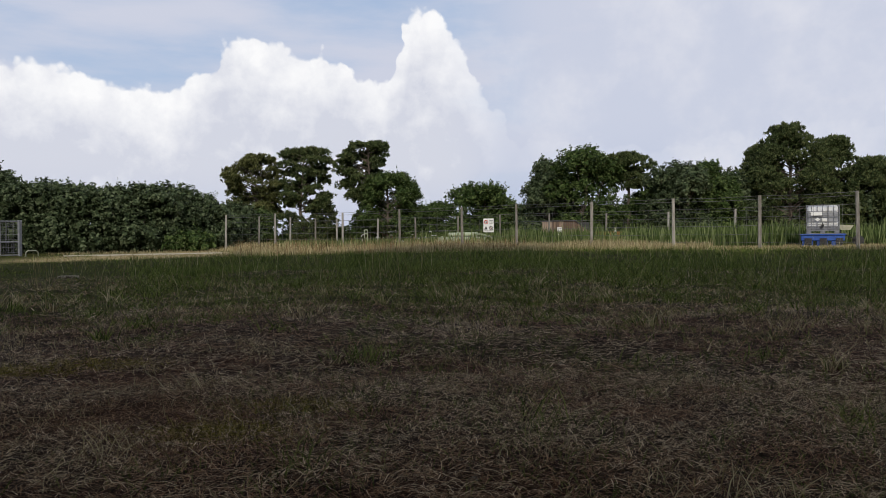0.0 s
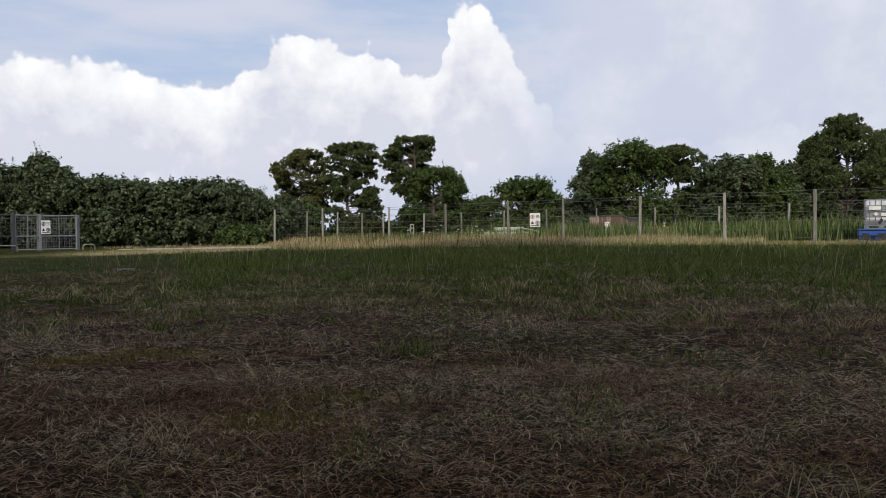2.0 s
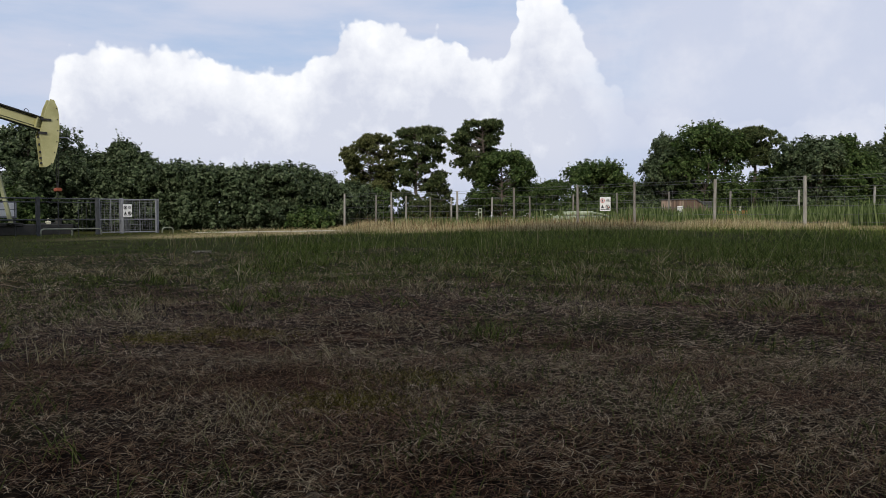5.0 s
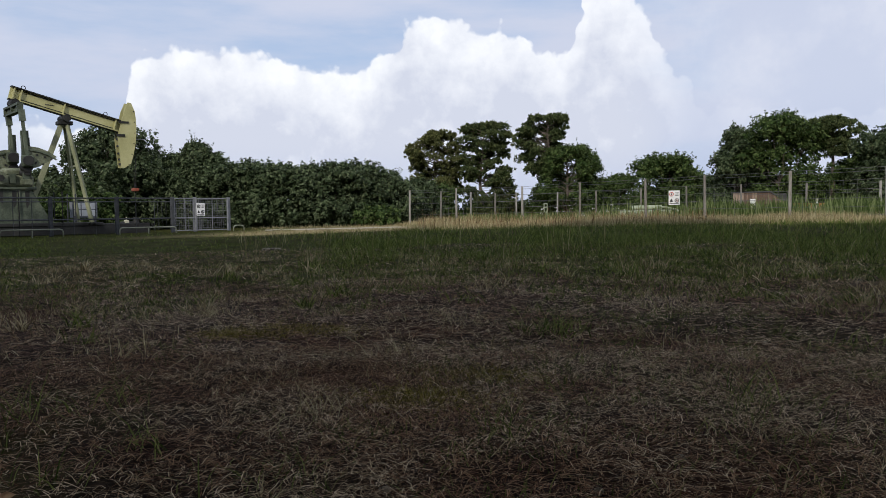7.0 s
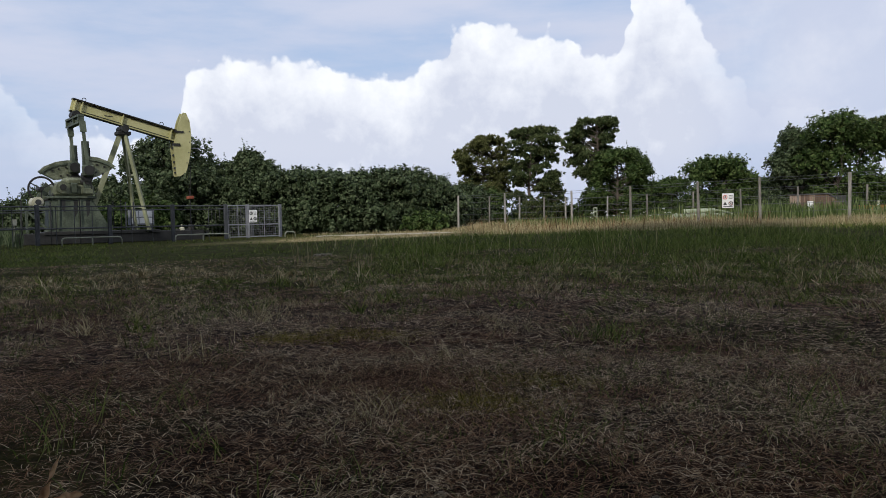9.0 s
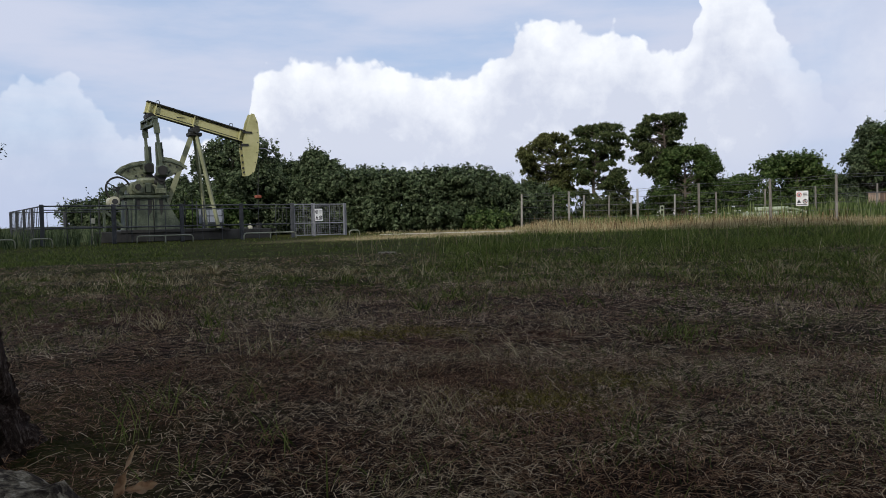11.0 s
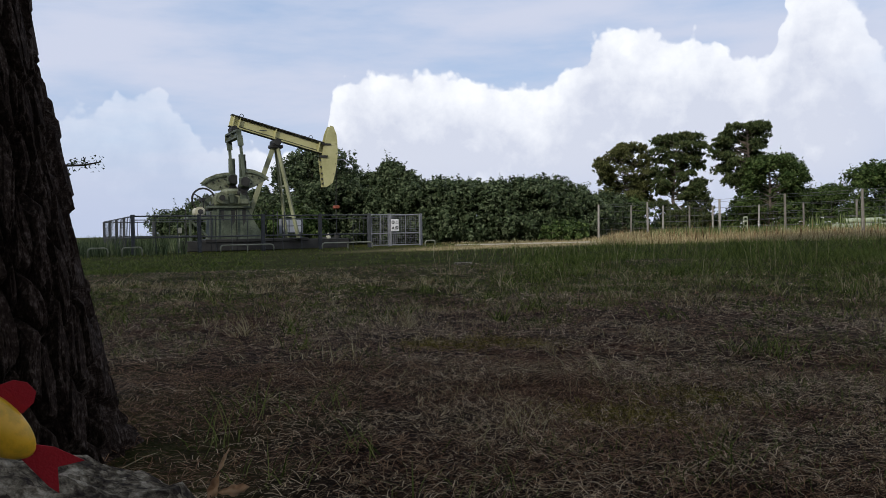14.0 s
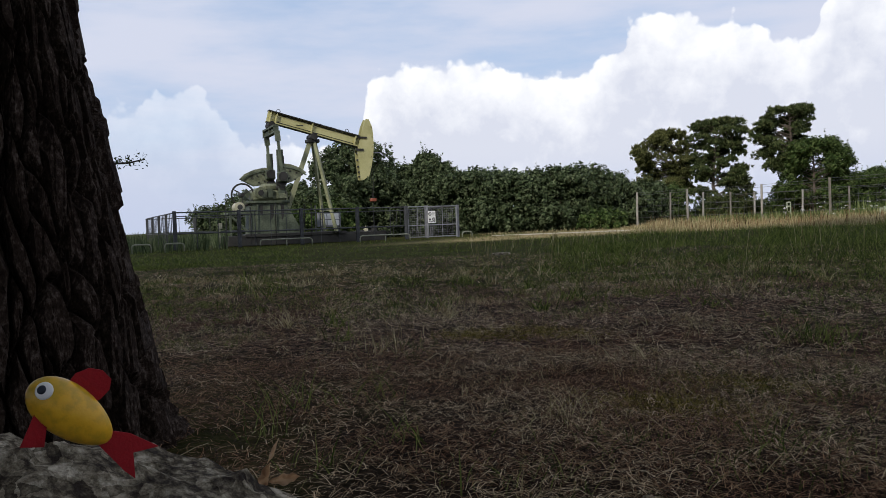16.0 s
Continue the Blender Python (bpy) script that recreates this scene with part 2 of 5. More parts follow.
def bark_material():
    m = bpy.data.materials.new("deeply cracked pine bark")
    m.use_nodes = True
    n = Nodes(m.node_tree)
    pos = n.add("ShaderNodeTexCoord").outputs["Object"]
    st = n.add("ShaderNodeVectorMath", {0: pos, 1: (1, 1, 0.6)}, operation="MULTIPLY").outputs[0]
    a = n.noise(st, 20.0, 5.0, 0.6)
    b = n.noise(st, 105.0, 5.0, 0.7)
    f = n.smooth(n.math("ADD", n.math("MULTIPLY", a, 0.25), n.math("MULTIPLY", b, 0.75)), 0.36, 0.70)
    col = n.ramp(f, [(0, (0.010, 0.006, 0.004)), (0.5, (0.028, 0.019, 0.014)), (1, (0.105, 0.084, 0.07))])
    p = n.add("ShaderNodeBsdfPrincipled", {"Base Color": col, "Roughness": 0.9, "Specular IOR Level": 0.1})
    bp = n.add("ShaderNodeBump", {"Height": b, "Strength": 0.6, "Distance": 0.010})
    n.t.links.new(bp.outputs[0], p.inputs["Normal"])
    n.t.links.new(p.outputs[0], n.add("ShaderNodeOutputMaterial").inputs[0])
    return m


def stone_material():
    m = bpy.data.materials.new("rough pitted grey stone")
    m.use_nodes = True
    n = Nodes(m.node_tree)
    pos = n.add("ShaderNodeTexCoord").outputs["Object"]
    wob = n.add("ShaderNodeVectorMath", {0: n.noise(pos, 120.0, 3.0, 0.6, 1), 1: (0.006, 0.006, 0.006)}, operation="MULTIPLY").outputs[0]
    cell = n.add("ShaderNodeVectorMath", {0: pos, 1: wob}, operation="ADD").outputs[0]
    a = n.noise(pos, 55.0, 5.0, 0.7)
    b = n.noise(pos, 190.0, 5.0, 0.7)
    v = n.add("ShaderNodeTexVoronoi", {"Vector": cell, "Scale": 125.0}).outputs[0]
    g = n.add("ShaderNodeSeparateColor", {0: n.add("ShaderNodeTexVoronoi", {"Vector": cell, "Scale": 125.0}).outputs[1]}).outputs[0]
    f = n.math("ADD", n.math("MULTIPLY", n.smooth(a, 0.3, 0.7), 0.42), n.math("ADD", n.math("MULTIPLY", b, 0.36), n.math("MULTIPLY", g, 0.26)))
    f = n.smooth(n.math("SUBTRACT", f, n.math("MULTIPLY", v, 0.22)), 0.16, 0.74)
    col = n.ramp(f, [(0, (0.045, 0.035, 0.027)), (0.35, (0.19, 0.162, 0.112)), (0.7, (0.38, 0.335, 0.245)), (1, (0.66, 0.60, 0.47))])
    p = n.add("ShaderNodeBsdfPrincipled", {"Base Color": col, "Roughness": 0.9, "Specular IOR Level": 0.1})
    bp = n.add("ShaderNodeBump", {"Height": n.math("ADD", b, n.math("MULTIPLY", v, 0.8)), "Strength": 1.0, "Distance": 0.012})
    n.t.links.new(bp.outputs[0], p.inputs["Normal"])
    n.t.links.new(p.outputs[0], n.add("ShaderNodeOutputMaterial").inputs[0])
    return m


def ground_material():
    m = bpy.data.materials.new("dry ground with needles, moss and grass")
    m.use_nodes = True
    n = Nodes(m.node_tree)
    pos = n.add("ShaderNodeTexCoord").outputs["Object"]
    far = n.add("ShaderNodeVectorMath", {0: pos}, operation="LENGTH").outputs[1]
    big = n.noise(pos, 0.45, 5.0, 0.6)
    mid = n.noise(pos, 3.0, 5.0, 0.65)
    fine = n.noise(pos, 45.0, 6.0, 0.7)
    f = n.smooth(n.math("ADD", n.math("MULTIPLY", mid, 0.5), n.math("MULTIPLY", fine, 0.5)), 0.33, 0.68)
    # needle soil, its browns darkened further to stand for shade between straws
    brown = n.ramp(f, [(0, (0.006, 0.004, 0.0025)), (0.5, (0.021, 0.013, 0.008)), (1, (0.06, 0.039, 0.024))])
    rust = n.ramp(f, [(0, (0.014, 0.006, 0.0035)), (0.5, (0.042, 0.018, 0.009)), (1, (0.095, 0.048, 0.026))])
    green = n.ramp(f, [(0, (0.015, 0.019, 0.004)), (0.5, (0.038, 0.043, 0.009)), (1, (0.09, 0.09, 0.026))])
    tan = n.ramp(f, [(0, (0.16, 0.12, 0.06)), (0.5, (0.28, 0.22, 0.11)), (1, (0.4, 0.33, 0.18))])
    near = n.mix(n.smooth(n.noise(pos, 1.1, 3.0, 0.5), 0.48, 0.62), brown, rust)
    near = n.mix(n.math("MULTIPLY", n.smooth(big, 0.5, 0.64), 0.7), near, green)
    reach = n.math("ADD", far, n.math("MULTIPLY", n.math("SUBTRACT", big, 0.5), 5.0))
    col = n.mix(n.math("MULTIPLY", n.smooth(reach, 4.5, 8.5), 0.85), near, green)
    # dry tan painted only where the far strip should look sunlit, green elsewhere
    sunlit_paint = n.smooth(n.add("ShaderNodeSeparateXYZ", {0: pos}).outputs[0], -19.0, -14.0)
    col = n.mix(n.math("MULTIPLY", n.smooth(reach, 24.0, 27.0), sunlit_paint), col, tan)
    col = n.mix(n.smooth(reach, 55.0, 90.0), col, green)
    p = n.add("ShaderNodeBsdfPrincipled", {"Base Color": col, "Roughness": 0.95, "Specular IOR Level": 0.03})
    bp = n.add("ShaderNodeBump", {"Height": n.math("ADD", fine, mid), "Strength": 0.8, "Distance": 0.02})
    n.t.links.new(bp.outputs[0], p.inputs["Normal"])
    n.t.links.new(p.outputs[0], n.add("ShaderNodeOutputMaterial").inputs[0])
    return m


M_BARK, M_STONE, M_GROUND = bark_material(), stone_material(), ground_material()

# ---- tools for shapes ----


def arrays(name, verts, faces, material, smooth=False):
    """A mesh from numpy arrays: verts (n, 3) and faces (m, k), all faces of k corners."""
    verts, faces = np.asarray(verts, dtype=np.float32), np.asarray(faces, dtype=np.int32)
    me = bpy.data.meshes.new(name)
    m, k = faces.shape
    me.vertices.add(len(verts))
    me.vertices.foreach_set("co", verts.ravel())
    me.loops.add(m * k)
    me.loops.foreach_set("vertex_index", faces.ravel())
    me.polygons.add(m)
    me.polygons.foreach_set("loop_start", np.arange(0, m * k, k, dtype=np.int32))
    me.polygons.foreach_set("use_smooth", np.full(m, smooth))
    me.update(calc_edges=True)
    me.materials.append(material)
    return me


def mesh_of(name, bm, material, smooth=False):
    bmesh.ops.recalc_face_normals(bm, faces=bm.faces)
    me = bpy.data.meshes.new(name)
    bm.to_mesh(me)
    bm.free()
    me.materials.append(material)
    if smooth:
        me.polygons.foreach_set("use_smooth", [True] * len(me.polygons))
    return me


def part(name, bm, material, parent=None, label="", smooth=False):
    me = bm if isinstance(bm, bpy.types.Mesh) else mesh_of(name, bm, material, smooth)
    ob = new(name, me)
    if parent is not None:
        ob.parent = parent
    return tagged(ob, label)


def thing(name, m, label, category, group="", kind=""):
    ob = new(name)
    ob.empty_display_size = 0.2
    ob.matrix_world = m
    return tagged(ob, label, category, group, kind)


def add_box(bm, lo, hi, bevel=0.0):
    lo, hi = Vector(lo), Vector(hi)
    r = bmesh.ops.create_cube(bm, size=1.0, matrix=Matrix.LocRotScale((lo + hi) / 2, None, hi - lo))
    if bevel:
        bmesh.ops.bevel(bm, geom=list({e for v in r["verts"] for e in v.link_edges}), offset=bevel, segments=1, affect="EDGES")
    return bm


def box(lo, hi, bevel=0.0):
    return add_box(bmesh.new(), lo, hi, bevel)


def add_bar(bm, p, q, w, h):
    """A bar of rectangular section from p to q; w across, h in the plane of the bar and the vertical."""
    p, q = Vector(p), Vector(q)
    d = (q - p).normalized()
    side = d.cross(Vector((0, 0, 1)))
    side = side.normalized() if side.length > 1e-4 else Vector((0, 1, 0))
    up = side.cross(d).normalized()
    m = Matrix((side, d, up)).transposed().to_4x4()
    m.translation = (p + q) / 2
    bmesh.ops.create_cube(bm, size=1.0, matrix=m @ Matrix.Diagonal((w, (q - p).length, h, 1)))
    return bm


def bar(p, q, w, h):
    return add_bar(bmesh.new(), p, q, w, h)


def add_rod(bm, p, q, r, r2=None, seg=8):
    p, q = Vector(p), Vector(q)
    m = (q - p).to_track_quat("Z", "Y").to_matrix().to_4x4()
    m.translation = (p + q) / 2
    bmesh.ops.create_cone(bm, cap_ends=True, segments=seg, radius1=r, radius2=r if r2 is None else r2, depth=(q - p).length, matrix=m)
    return bm


def rod(p, q, r, r2=None, seg=8):
    return add_rod(bmesh.new(), p, q, r, r2, seg)


def add_slab(bm, outline, v0, v1):
    """A plate: an outline of (u, z) from v0 to v1 across."""
    a = [bm.verts.new((u, v0, z)) for u, z in outline]
    b = [bm.verts.new((u, v1, z)) for u, z in outline]
    bm.faces.new(a)
    bm.faces.new(b[::-1])
    for i in range(len(a)):
        j = (i + 1) % len(a)
        bm.faces.new((a[j], a[i], b[i], b[j]))
    return bm


def slab(outline, v0, v1):
    return add_slab(bmesh.new(), outline, v0, v1)


def tube(name, points, r, material, parent=None, label="", res=2):
    """A bent tube along points, as a mesh with round bends."""
    bm = bmesh.new()
    pts = [Vector(p) for p in points]
    rings = []
    for i, p in enumerate(pts):
        d = (pts[min(i + 1, len(pts) - 1)] - pts[max(i - 1, 0)]).normalized()
        side = d.cross(Vector((0.13, 0.2, 0.97))).normalized()
        up = side.cross(d)
        rr = r[i] if isinstance(r, (list, tuple)) else r
        rings.append([bm.verts.new(p + (side * math.cos(a) + up * math.sin(a)) * rr) for a in [k * math.tau / 7 for k in range(7)]])
    for a, b in zip(rings, rings[1:]):
        for k in range(7):
            bm.faces.new((a[k], a[(k + 1) % 7], b[(k + 1) % 7], b[k]))
    bm.faces.new(rings[0][::-1])
    bm.faces.new(rings[-1])
    return part(name, bm, material, parent, label, smooth=True)


WAVES = [(*np.random.default_rng(40 + i).normal(0, 2.0, 2), 1.7 * i) for i in range(22)]


def rise(x, y):
    """The height of the ground."""
    d = np.hypot(x, y)
    az = np.degrees(np.arctan2(-x, y))
    az = np.where(np.abs(az) > 90, np.sign(az) * (180 - np.abs(az)), az)
    k = np.clip((d - 6) / 20, 0, 1)
    k = k * k * (3 - 2 * k)
    base = k * np.where(az > 0, np.maximum(0.11 - 0.0055 * az, -0.22), 0.11 - 0.0012 * az)
    bumps = 0.0
    for fx, fy, ph in WAVES:
        bumps = bumps + np.sin(fx * x + fy * y + ph) * 0.0028
    return base + bumps * np.clip((15 - d) / 4, 0, 1)


def on_ground(az, dist, dz=0.0):
    p = heading(az, dist)
    p.z = float(rise(np.float64(p.x), np.float64(p.y))) + dz
    return p


rng = np.random.default_rng(7)

# ---- ground ----


def build_ground():
    radii = np.concatenate([np.linspace(0.25, 12, 90), np.geomspace(12.3, 60, 50), np.geomspace(66, 2500, 26)])
    seg = 240
    ang = np.linspace(0, math.tau, seg, endpoint=False)
    rr, aa = np.meshgrid(radii, ang, indexing="ij")
    x, y = -np.sin(aa) * rr, np.cos(aa) * rr
    z = rise(x, y)
    verts = np.stack([x, y, z], -1).reshape(-1, 3)
    verts = np.vstack([verts, [[0, 0, 0]]])
    i, j = np.meshgrid(np.arange(len(radii) - 1), np.arange(seg), indexing="ij")
    a, b = i * seg + j, i * seg + (j + 1) % seg
    quads = np.stack([a, b, b + seg, a + seg], -1).reshape(-1, 4)
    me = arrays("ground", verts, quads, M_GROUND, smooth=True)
    tagged(new("ground", me), "dry brown needle-strewn ground turning to green grass, far tan strip painted as sunlit", "ground", kind="structure")
    ground_mid = float(rise(np.float64(0.0), np.float64(0.001))) - 0.004
    bm = bmesh.new()
    bmesh.ops.create_circle(bm, cap_ends=True, segments=24, radius=0.26)
    part("ground_patch", bm, M_GROUND).location.z = ground_mid
    tagged(bpy.data.objects["ground_patch"], "dry brown ground under the viewpoint", "ground", kind="structure")


build_ground()

# ---- foliage ----


def leaf_cloud(points, normals, size, seed, slim=0.45):
    """Diamond leaves at points, roughly facing along normals."""
    r = np.random.default_rng(seed)
    n = len(points)
    nrm = normals + r.normal(0, 0.55, (n, 3))
    nrm /= np.linalg.norm(nrm, axis=1)[:, None] + 1e-9
    a = np.cross(nrm, r.normal(0, 1, (n, 3)))
    a /= np.linalg.norm(a, axis=1)[:, None] + 1e-9
    b = np.cross(nrm, a)
    s = size * r.uniform(0.55, 1.3, (n, 1))
    v = np.stack([points - a * s, points + a * s * 0.6 + b * s * slim * 1.5, points + a * s * 0.75 - b * s * slim * 1.2 + nrm * s * 0.2], 1).reshape(-1, 3)
    f = np.arange(n * 3).reshape(-1, 3)
    return v, f


def needle_tufts(centres, ways, size, each, seed):
    """Bursts of slim needles that fan out from each centre along its way."""
    r = np.random.default_rng(seed)
    n = len(centres) * each
    c = np.repeat(centres, each, 0) + r.normal(0, size * 0.22, (n, 3))
    w = np.repeat(ways, each, 0) + r.normal(0, 0.62, (n, 3))
    w /= np.linalg.norm(w, axis=1)[:, None] + 1e-9
    side = np.cross(w, r.normal(0, 1, (n, 3)))
    side *= (size * 0.2) / (np.linalg.norm(side, axis=1)[:, None] + 1e-9)
    tip = c + w * size * r.uniform(0.7, 1.35, (n, 1))
    v = np.stack([c - side, c + side, tip + side * 0.5], 1).reshape(-1, 3)
    return v, np.arange(n * 3).reshape(-1, 3)


def crown_mesh(name, lobes, count, size, material, seed, slim=0.45, twigs=0, needles=False):
    """Leafy sprays (or tufts of needles) over a set of uneven lobes (x, y, z, rx, ry, rz), thick at the skin and thin within."""
    r = np.random.default_rng(seed)
    area = np.array([(l[3] * l[4] + l[4] * l[5] + l[3] * l[5]) for l in lobes])
    share = (count * area / area.sum()).astype(int)
    vs, fs, base = [], [], 0
    each = 20 if needles else 16
    for l, k in zip(lobes, share):
        ext, mid = np.array(l[3:6]), np.array(l[:3])
        m = max(8, k // each)
        c = r.normal(0, 1, (m, 3))
        c /= np.linalg.norm(c, axis=1)[:, None]
        c[:, 2] = np.where((c[:, 2] < -0.45) & (l[2] > 1.2), -c[:, 2] * 0.7, c[:, 2])
        rad = np.where(r.random(m) < 0.25, r.uniform(0.15, 0.7, m), r.uniform(0.76, 1.06, m))[:, None]
        lump = 1 + 0.13 * np.sin(c[:, :1] * 5 + seed) * np.cos(c[:, 1:2] * 6 + c[:, 2:] * 5)
        origin = mid + c * rad * lump * ext
        way = c * 0.7 + np.array([0, 0, 0.45]) + r.normal(0, 0.35, (m, 3))
        way /= np.linalg.norm(way, axis=1)[:, None]
        if needles:
            v, f = needle_tufts(origin, way, size, each, int(r.integers(1e9)))
        else:
            t = r.random((m, each, 1))
            reach = size * r.uniform(2.2, 5.0, (m, 1, 1))
            pts = (origin[:, None] + way[:, None] * (t - 0.35) * reach + r.normal(0, 1, (m, each, 3)) * size * (1.15 - 0.7 * t)).reshape(-1, 3)
            nrm = np.repeat(way * 0.7 + c * 0.5 + np.array([0, 0, 0.3]), each, 0)
            v, f = leaf_cloud(pts, nrm, size, int(r.integers(1e9)), slim)
        vs.append(v)
        fs.append(f + base)
        base += len(v)
    if twigs:
        # leaders and side shoots that stand out of the crown
        l = np.array(lobes)[r.integers(0, len(lobes), twigs)]
        c = r.normal(0, 1, (twigs, 3))
        c[:, 2] = np.abs(c[:, 2]) * 0.8 + 0.1
        c /= np.linalg.norm(c, axis=1)[:, None]
        start = l[:, :3] + c * l[:, 3:6] * 0.92
        way = c * 0.6 + r.normal(0, 0.2, (twigs, 3)) + np.array([0, 0, 0.6])
        long = r.uniform(0.15, 0.62, (twigs, 1))
        for step in range(16):
            k = step / 15
            pts = start + way * long * k + r.normal(0, 1, (twigs, 3)) * 0.075 * (1.1 - k)
            v, f = leaf_cloud(pts, way, size * (0.95 - 0.3 * k), int(r.integers(1e9)), slim)
            vs.append(v)
            fs.append(f + base)
            base += len(v)
    return arrays(name, np.vstack(vs), np.vstack(fs), material)


def limbs(lobes, height, radius, lean, seed):
    """A tapered trunk with limbs that reach into the lobes; crowns of many clumps keep a leader up to the top."""
    r = random.Random(seed)
    bm = bmesh.new()
    fork = Vector((lean[0], lean[1], height))
    pts = [Vector((0, 0, -0.1)), Vector((lean[0] * 0.25, lean[1] * 0.25, height * 0.4)), fork]
    for i in range(2):
        add_rod(bm, pts[i], pts[i + 1], radius * (1.15 - 0.25 * i), radius * (0.9 - 0.25 * i), 9)
    leader = len(lobes) > 30
    top = Vector((lean[0] * 0.4, lean[1] * 0.4, max(l[2] for l in lobes)))
    if leader:
        add_rod(bm, fork, top, radius * 0.65, radius * 0.15, 8)
    for l in lobes:
        c = Vector(l[:3])
        if leader:
            out = math.hypot(c.x - fork.x, c.y - fork.y)
            k = min(max((c.z - 0.35 * out - height) / max(top.z - height, 0.1), 0.0), 0.95)
            start = fork.lerp(top, k) if c.z > height else pts[0].lerp(fork, max(0.2, c.z / height - 0.2))
            mid = start.lerp(c, 0.5) + Vector((r.uniform(-0.15, 0.15), r.uniform(-0.15, 0.15), r.uniform(-0.05, 0.15)))
            add_rod(bm, start, mid, radius * 0.24, radius * 0.16, 5)
            add_rod(bm, mid, c, radius * 0.16, radius * 0.06, 5)
            continue
        mid = (fork + c) / 2 + Vector((r.uniform(-0.2, 0.2), r.uniform(-0.2, 0.2), -0.15 * (c - fork).length))
        add_rod(bm, fork - Vector((0, 0, 0.1)), mid, radius * 0.5, radius * 0.32, 6)
        add_rod(bm, mid, c, radius * 0.32, radius * 0.12, 6)
        for _ in range(3):
            tip = c + Vector((r.uniform(-1, 1) * l[3], r.uniform(-1, 1) * l[4], r.uniform(-0.3, 0.9) * l[5])) * 0.8
            add_rod(bm, mid.lerp(c, r.uniform(0.5, 1)), tip, radius * 0.14, radius * 0.05, 5)
    return bm


def plant(name, at_, lobes, trunk_height, radius, count, size, material, label, category, seed, lean=(0, 0), slim=0.45, group="", twigs=0, bark=None, needles=False):
    t = thing(name, Matrix.Translation(at_), label, category, group)
    part("trunk", limbs(lobes, trunk_height, radius, lean, seed), bark or M_TRUNK, t)
    part("crown", crown_mesh("crown", lobes, count, size, material, seed, slim, twigs, needles), None, t)
    return t


def ball_lobes(width, height, low, seed, n=7, lump=0.42):
    """Lobes that fill a bushy outline of a width and height, from low upwards."""
    r = random.Random(seed)
    out = [(0, 0, (height + low) / 2, width * 0.36, width * 0.36, (height - low) * 0.44)]
    for i in range(n):
        a = i * 2.399 + r.random()
        k = r.uniform(0.15, 0.9)
        z = low + (height - low) * k
        reach = width * 0.33 * math.sqrt(max(0.08, 1 - (k - 0.35) ** 2 * 1.7))
        s = width * lump * r.uniform(0.38, 0.6)
        z = min(z, height - s * 0.75)
        z = max(z, low + s * 0.5)
        out.append((math.cos(a) * reach, math.sin(a) * reach, z, s, s, s * 0.8))
    for i in range(6):
        a = r.uniform(0, 6.28)
        k = r.uniform(0.05, 0.36) * width
        s = width * r.uniform(0.07, 0.12)
        out.append((math.cos(a) * k, math.sin(a) * k, height * (1.03 - 0.9 * (k / width) ** 1.3) - s * 1.2, s, s, s * 1.9))
    for i in range(5):
        a = i * 1.257 + 0.4
        out.append((math.cos(a) * width * 0.3, math.sin(a) * width * 0.3, low + width * 0.13, width * 0.22, width * 0.22, width * 0.2))
    out.append((r.uniform(-0.1, 0.1) * width, 0, height - width * 0.17, width * 0.22, width * 0.22, width * 0.17))
    return out


def shrub(az, dist, top_el, width_deg, seed, material=None, name="bush", label="dense dark green broadleaf bush", low=0.15, size=0.088, dens=1.0, group=""):
    w = 2 * dist * math.tan(radians(width_deg / 2)) * 1.12
    p = on_ground(az, dist)
    h = 0.55 + dist * math.tan(radians(top_el)) - p.z
    lobes = ball_lobes(w, h, low, seed, 10, 0.46)
    n = int(min(34000, 2300 * w * h * dens))
    return plant(name, p, lobes, h * 0.3, 0.09, n, size, material or M_LEAF, label, "bush" if name == "bush" else "tree", seed, group=group, twigs=int(9 * w), slim=0.5)


def pine_lobes(outline, n, seed, flat=0.66, big=1.0):
    """Many small clumps that fill an outline of (height, left, right), round in plan."""
    r = np.random.default_rng(seed)
    zs, lo, hi = (np.array(k)[::-1] for k in zip(*outline))
    out = []
    for i in range(n):
        z = zs[0] + (zs[-1] - zs[0]) * (i + r.random()) / n
        a, b = np.interp(z, zs, lo), np.interp(z, zs, hi)
        s = big * r.uniform(0.36, 0.62) * min(1.0, 0.45 + 0.28 * (b - a))
        k = r.uniform(-1, 1)
        k = math.copysign(abs(k) ** 0.7, k)
        x = (a + b) / 2 + k * max(0.0, (b - a) / 2 - s * 0.4)
        y = r.uniform(-1, 1) * (b - a) * 0.42 * math.sqrt(1 - 0.8 * k * k)
        out.append((x, y, min(z, zs[-1] - s * flat * 1.1), s, s, s * flat))
    return out


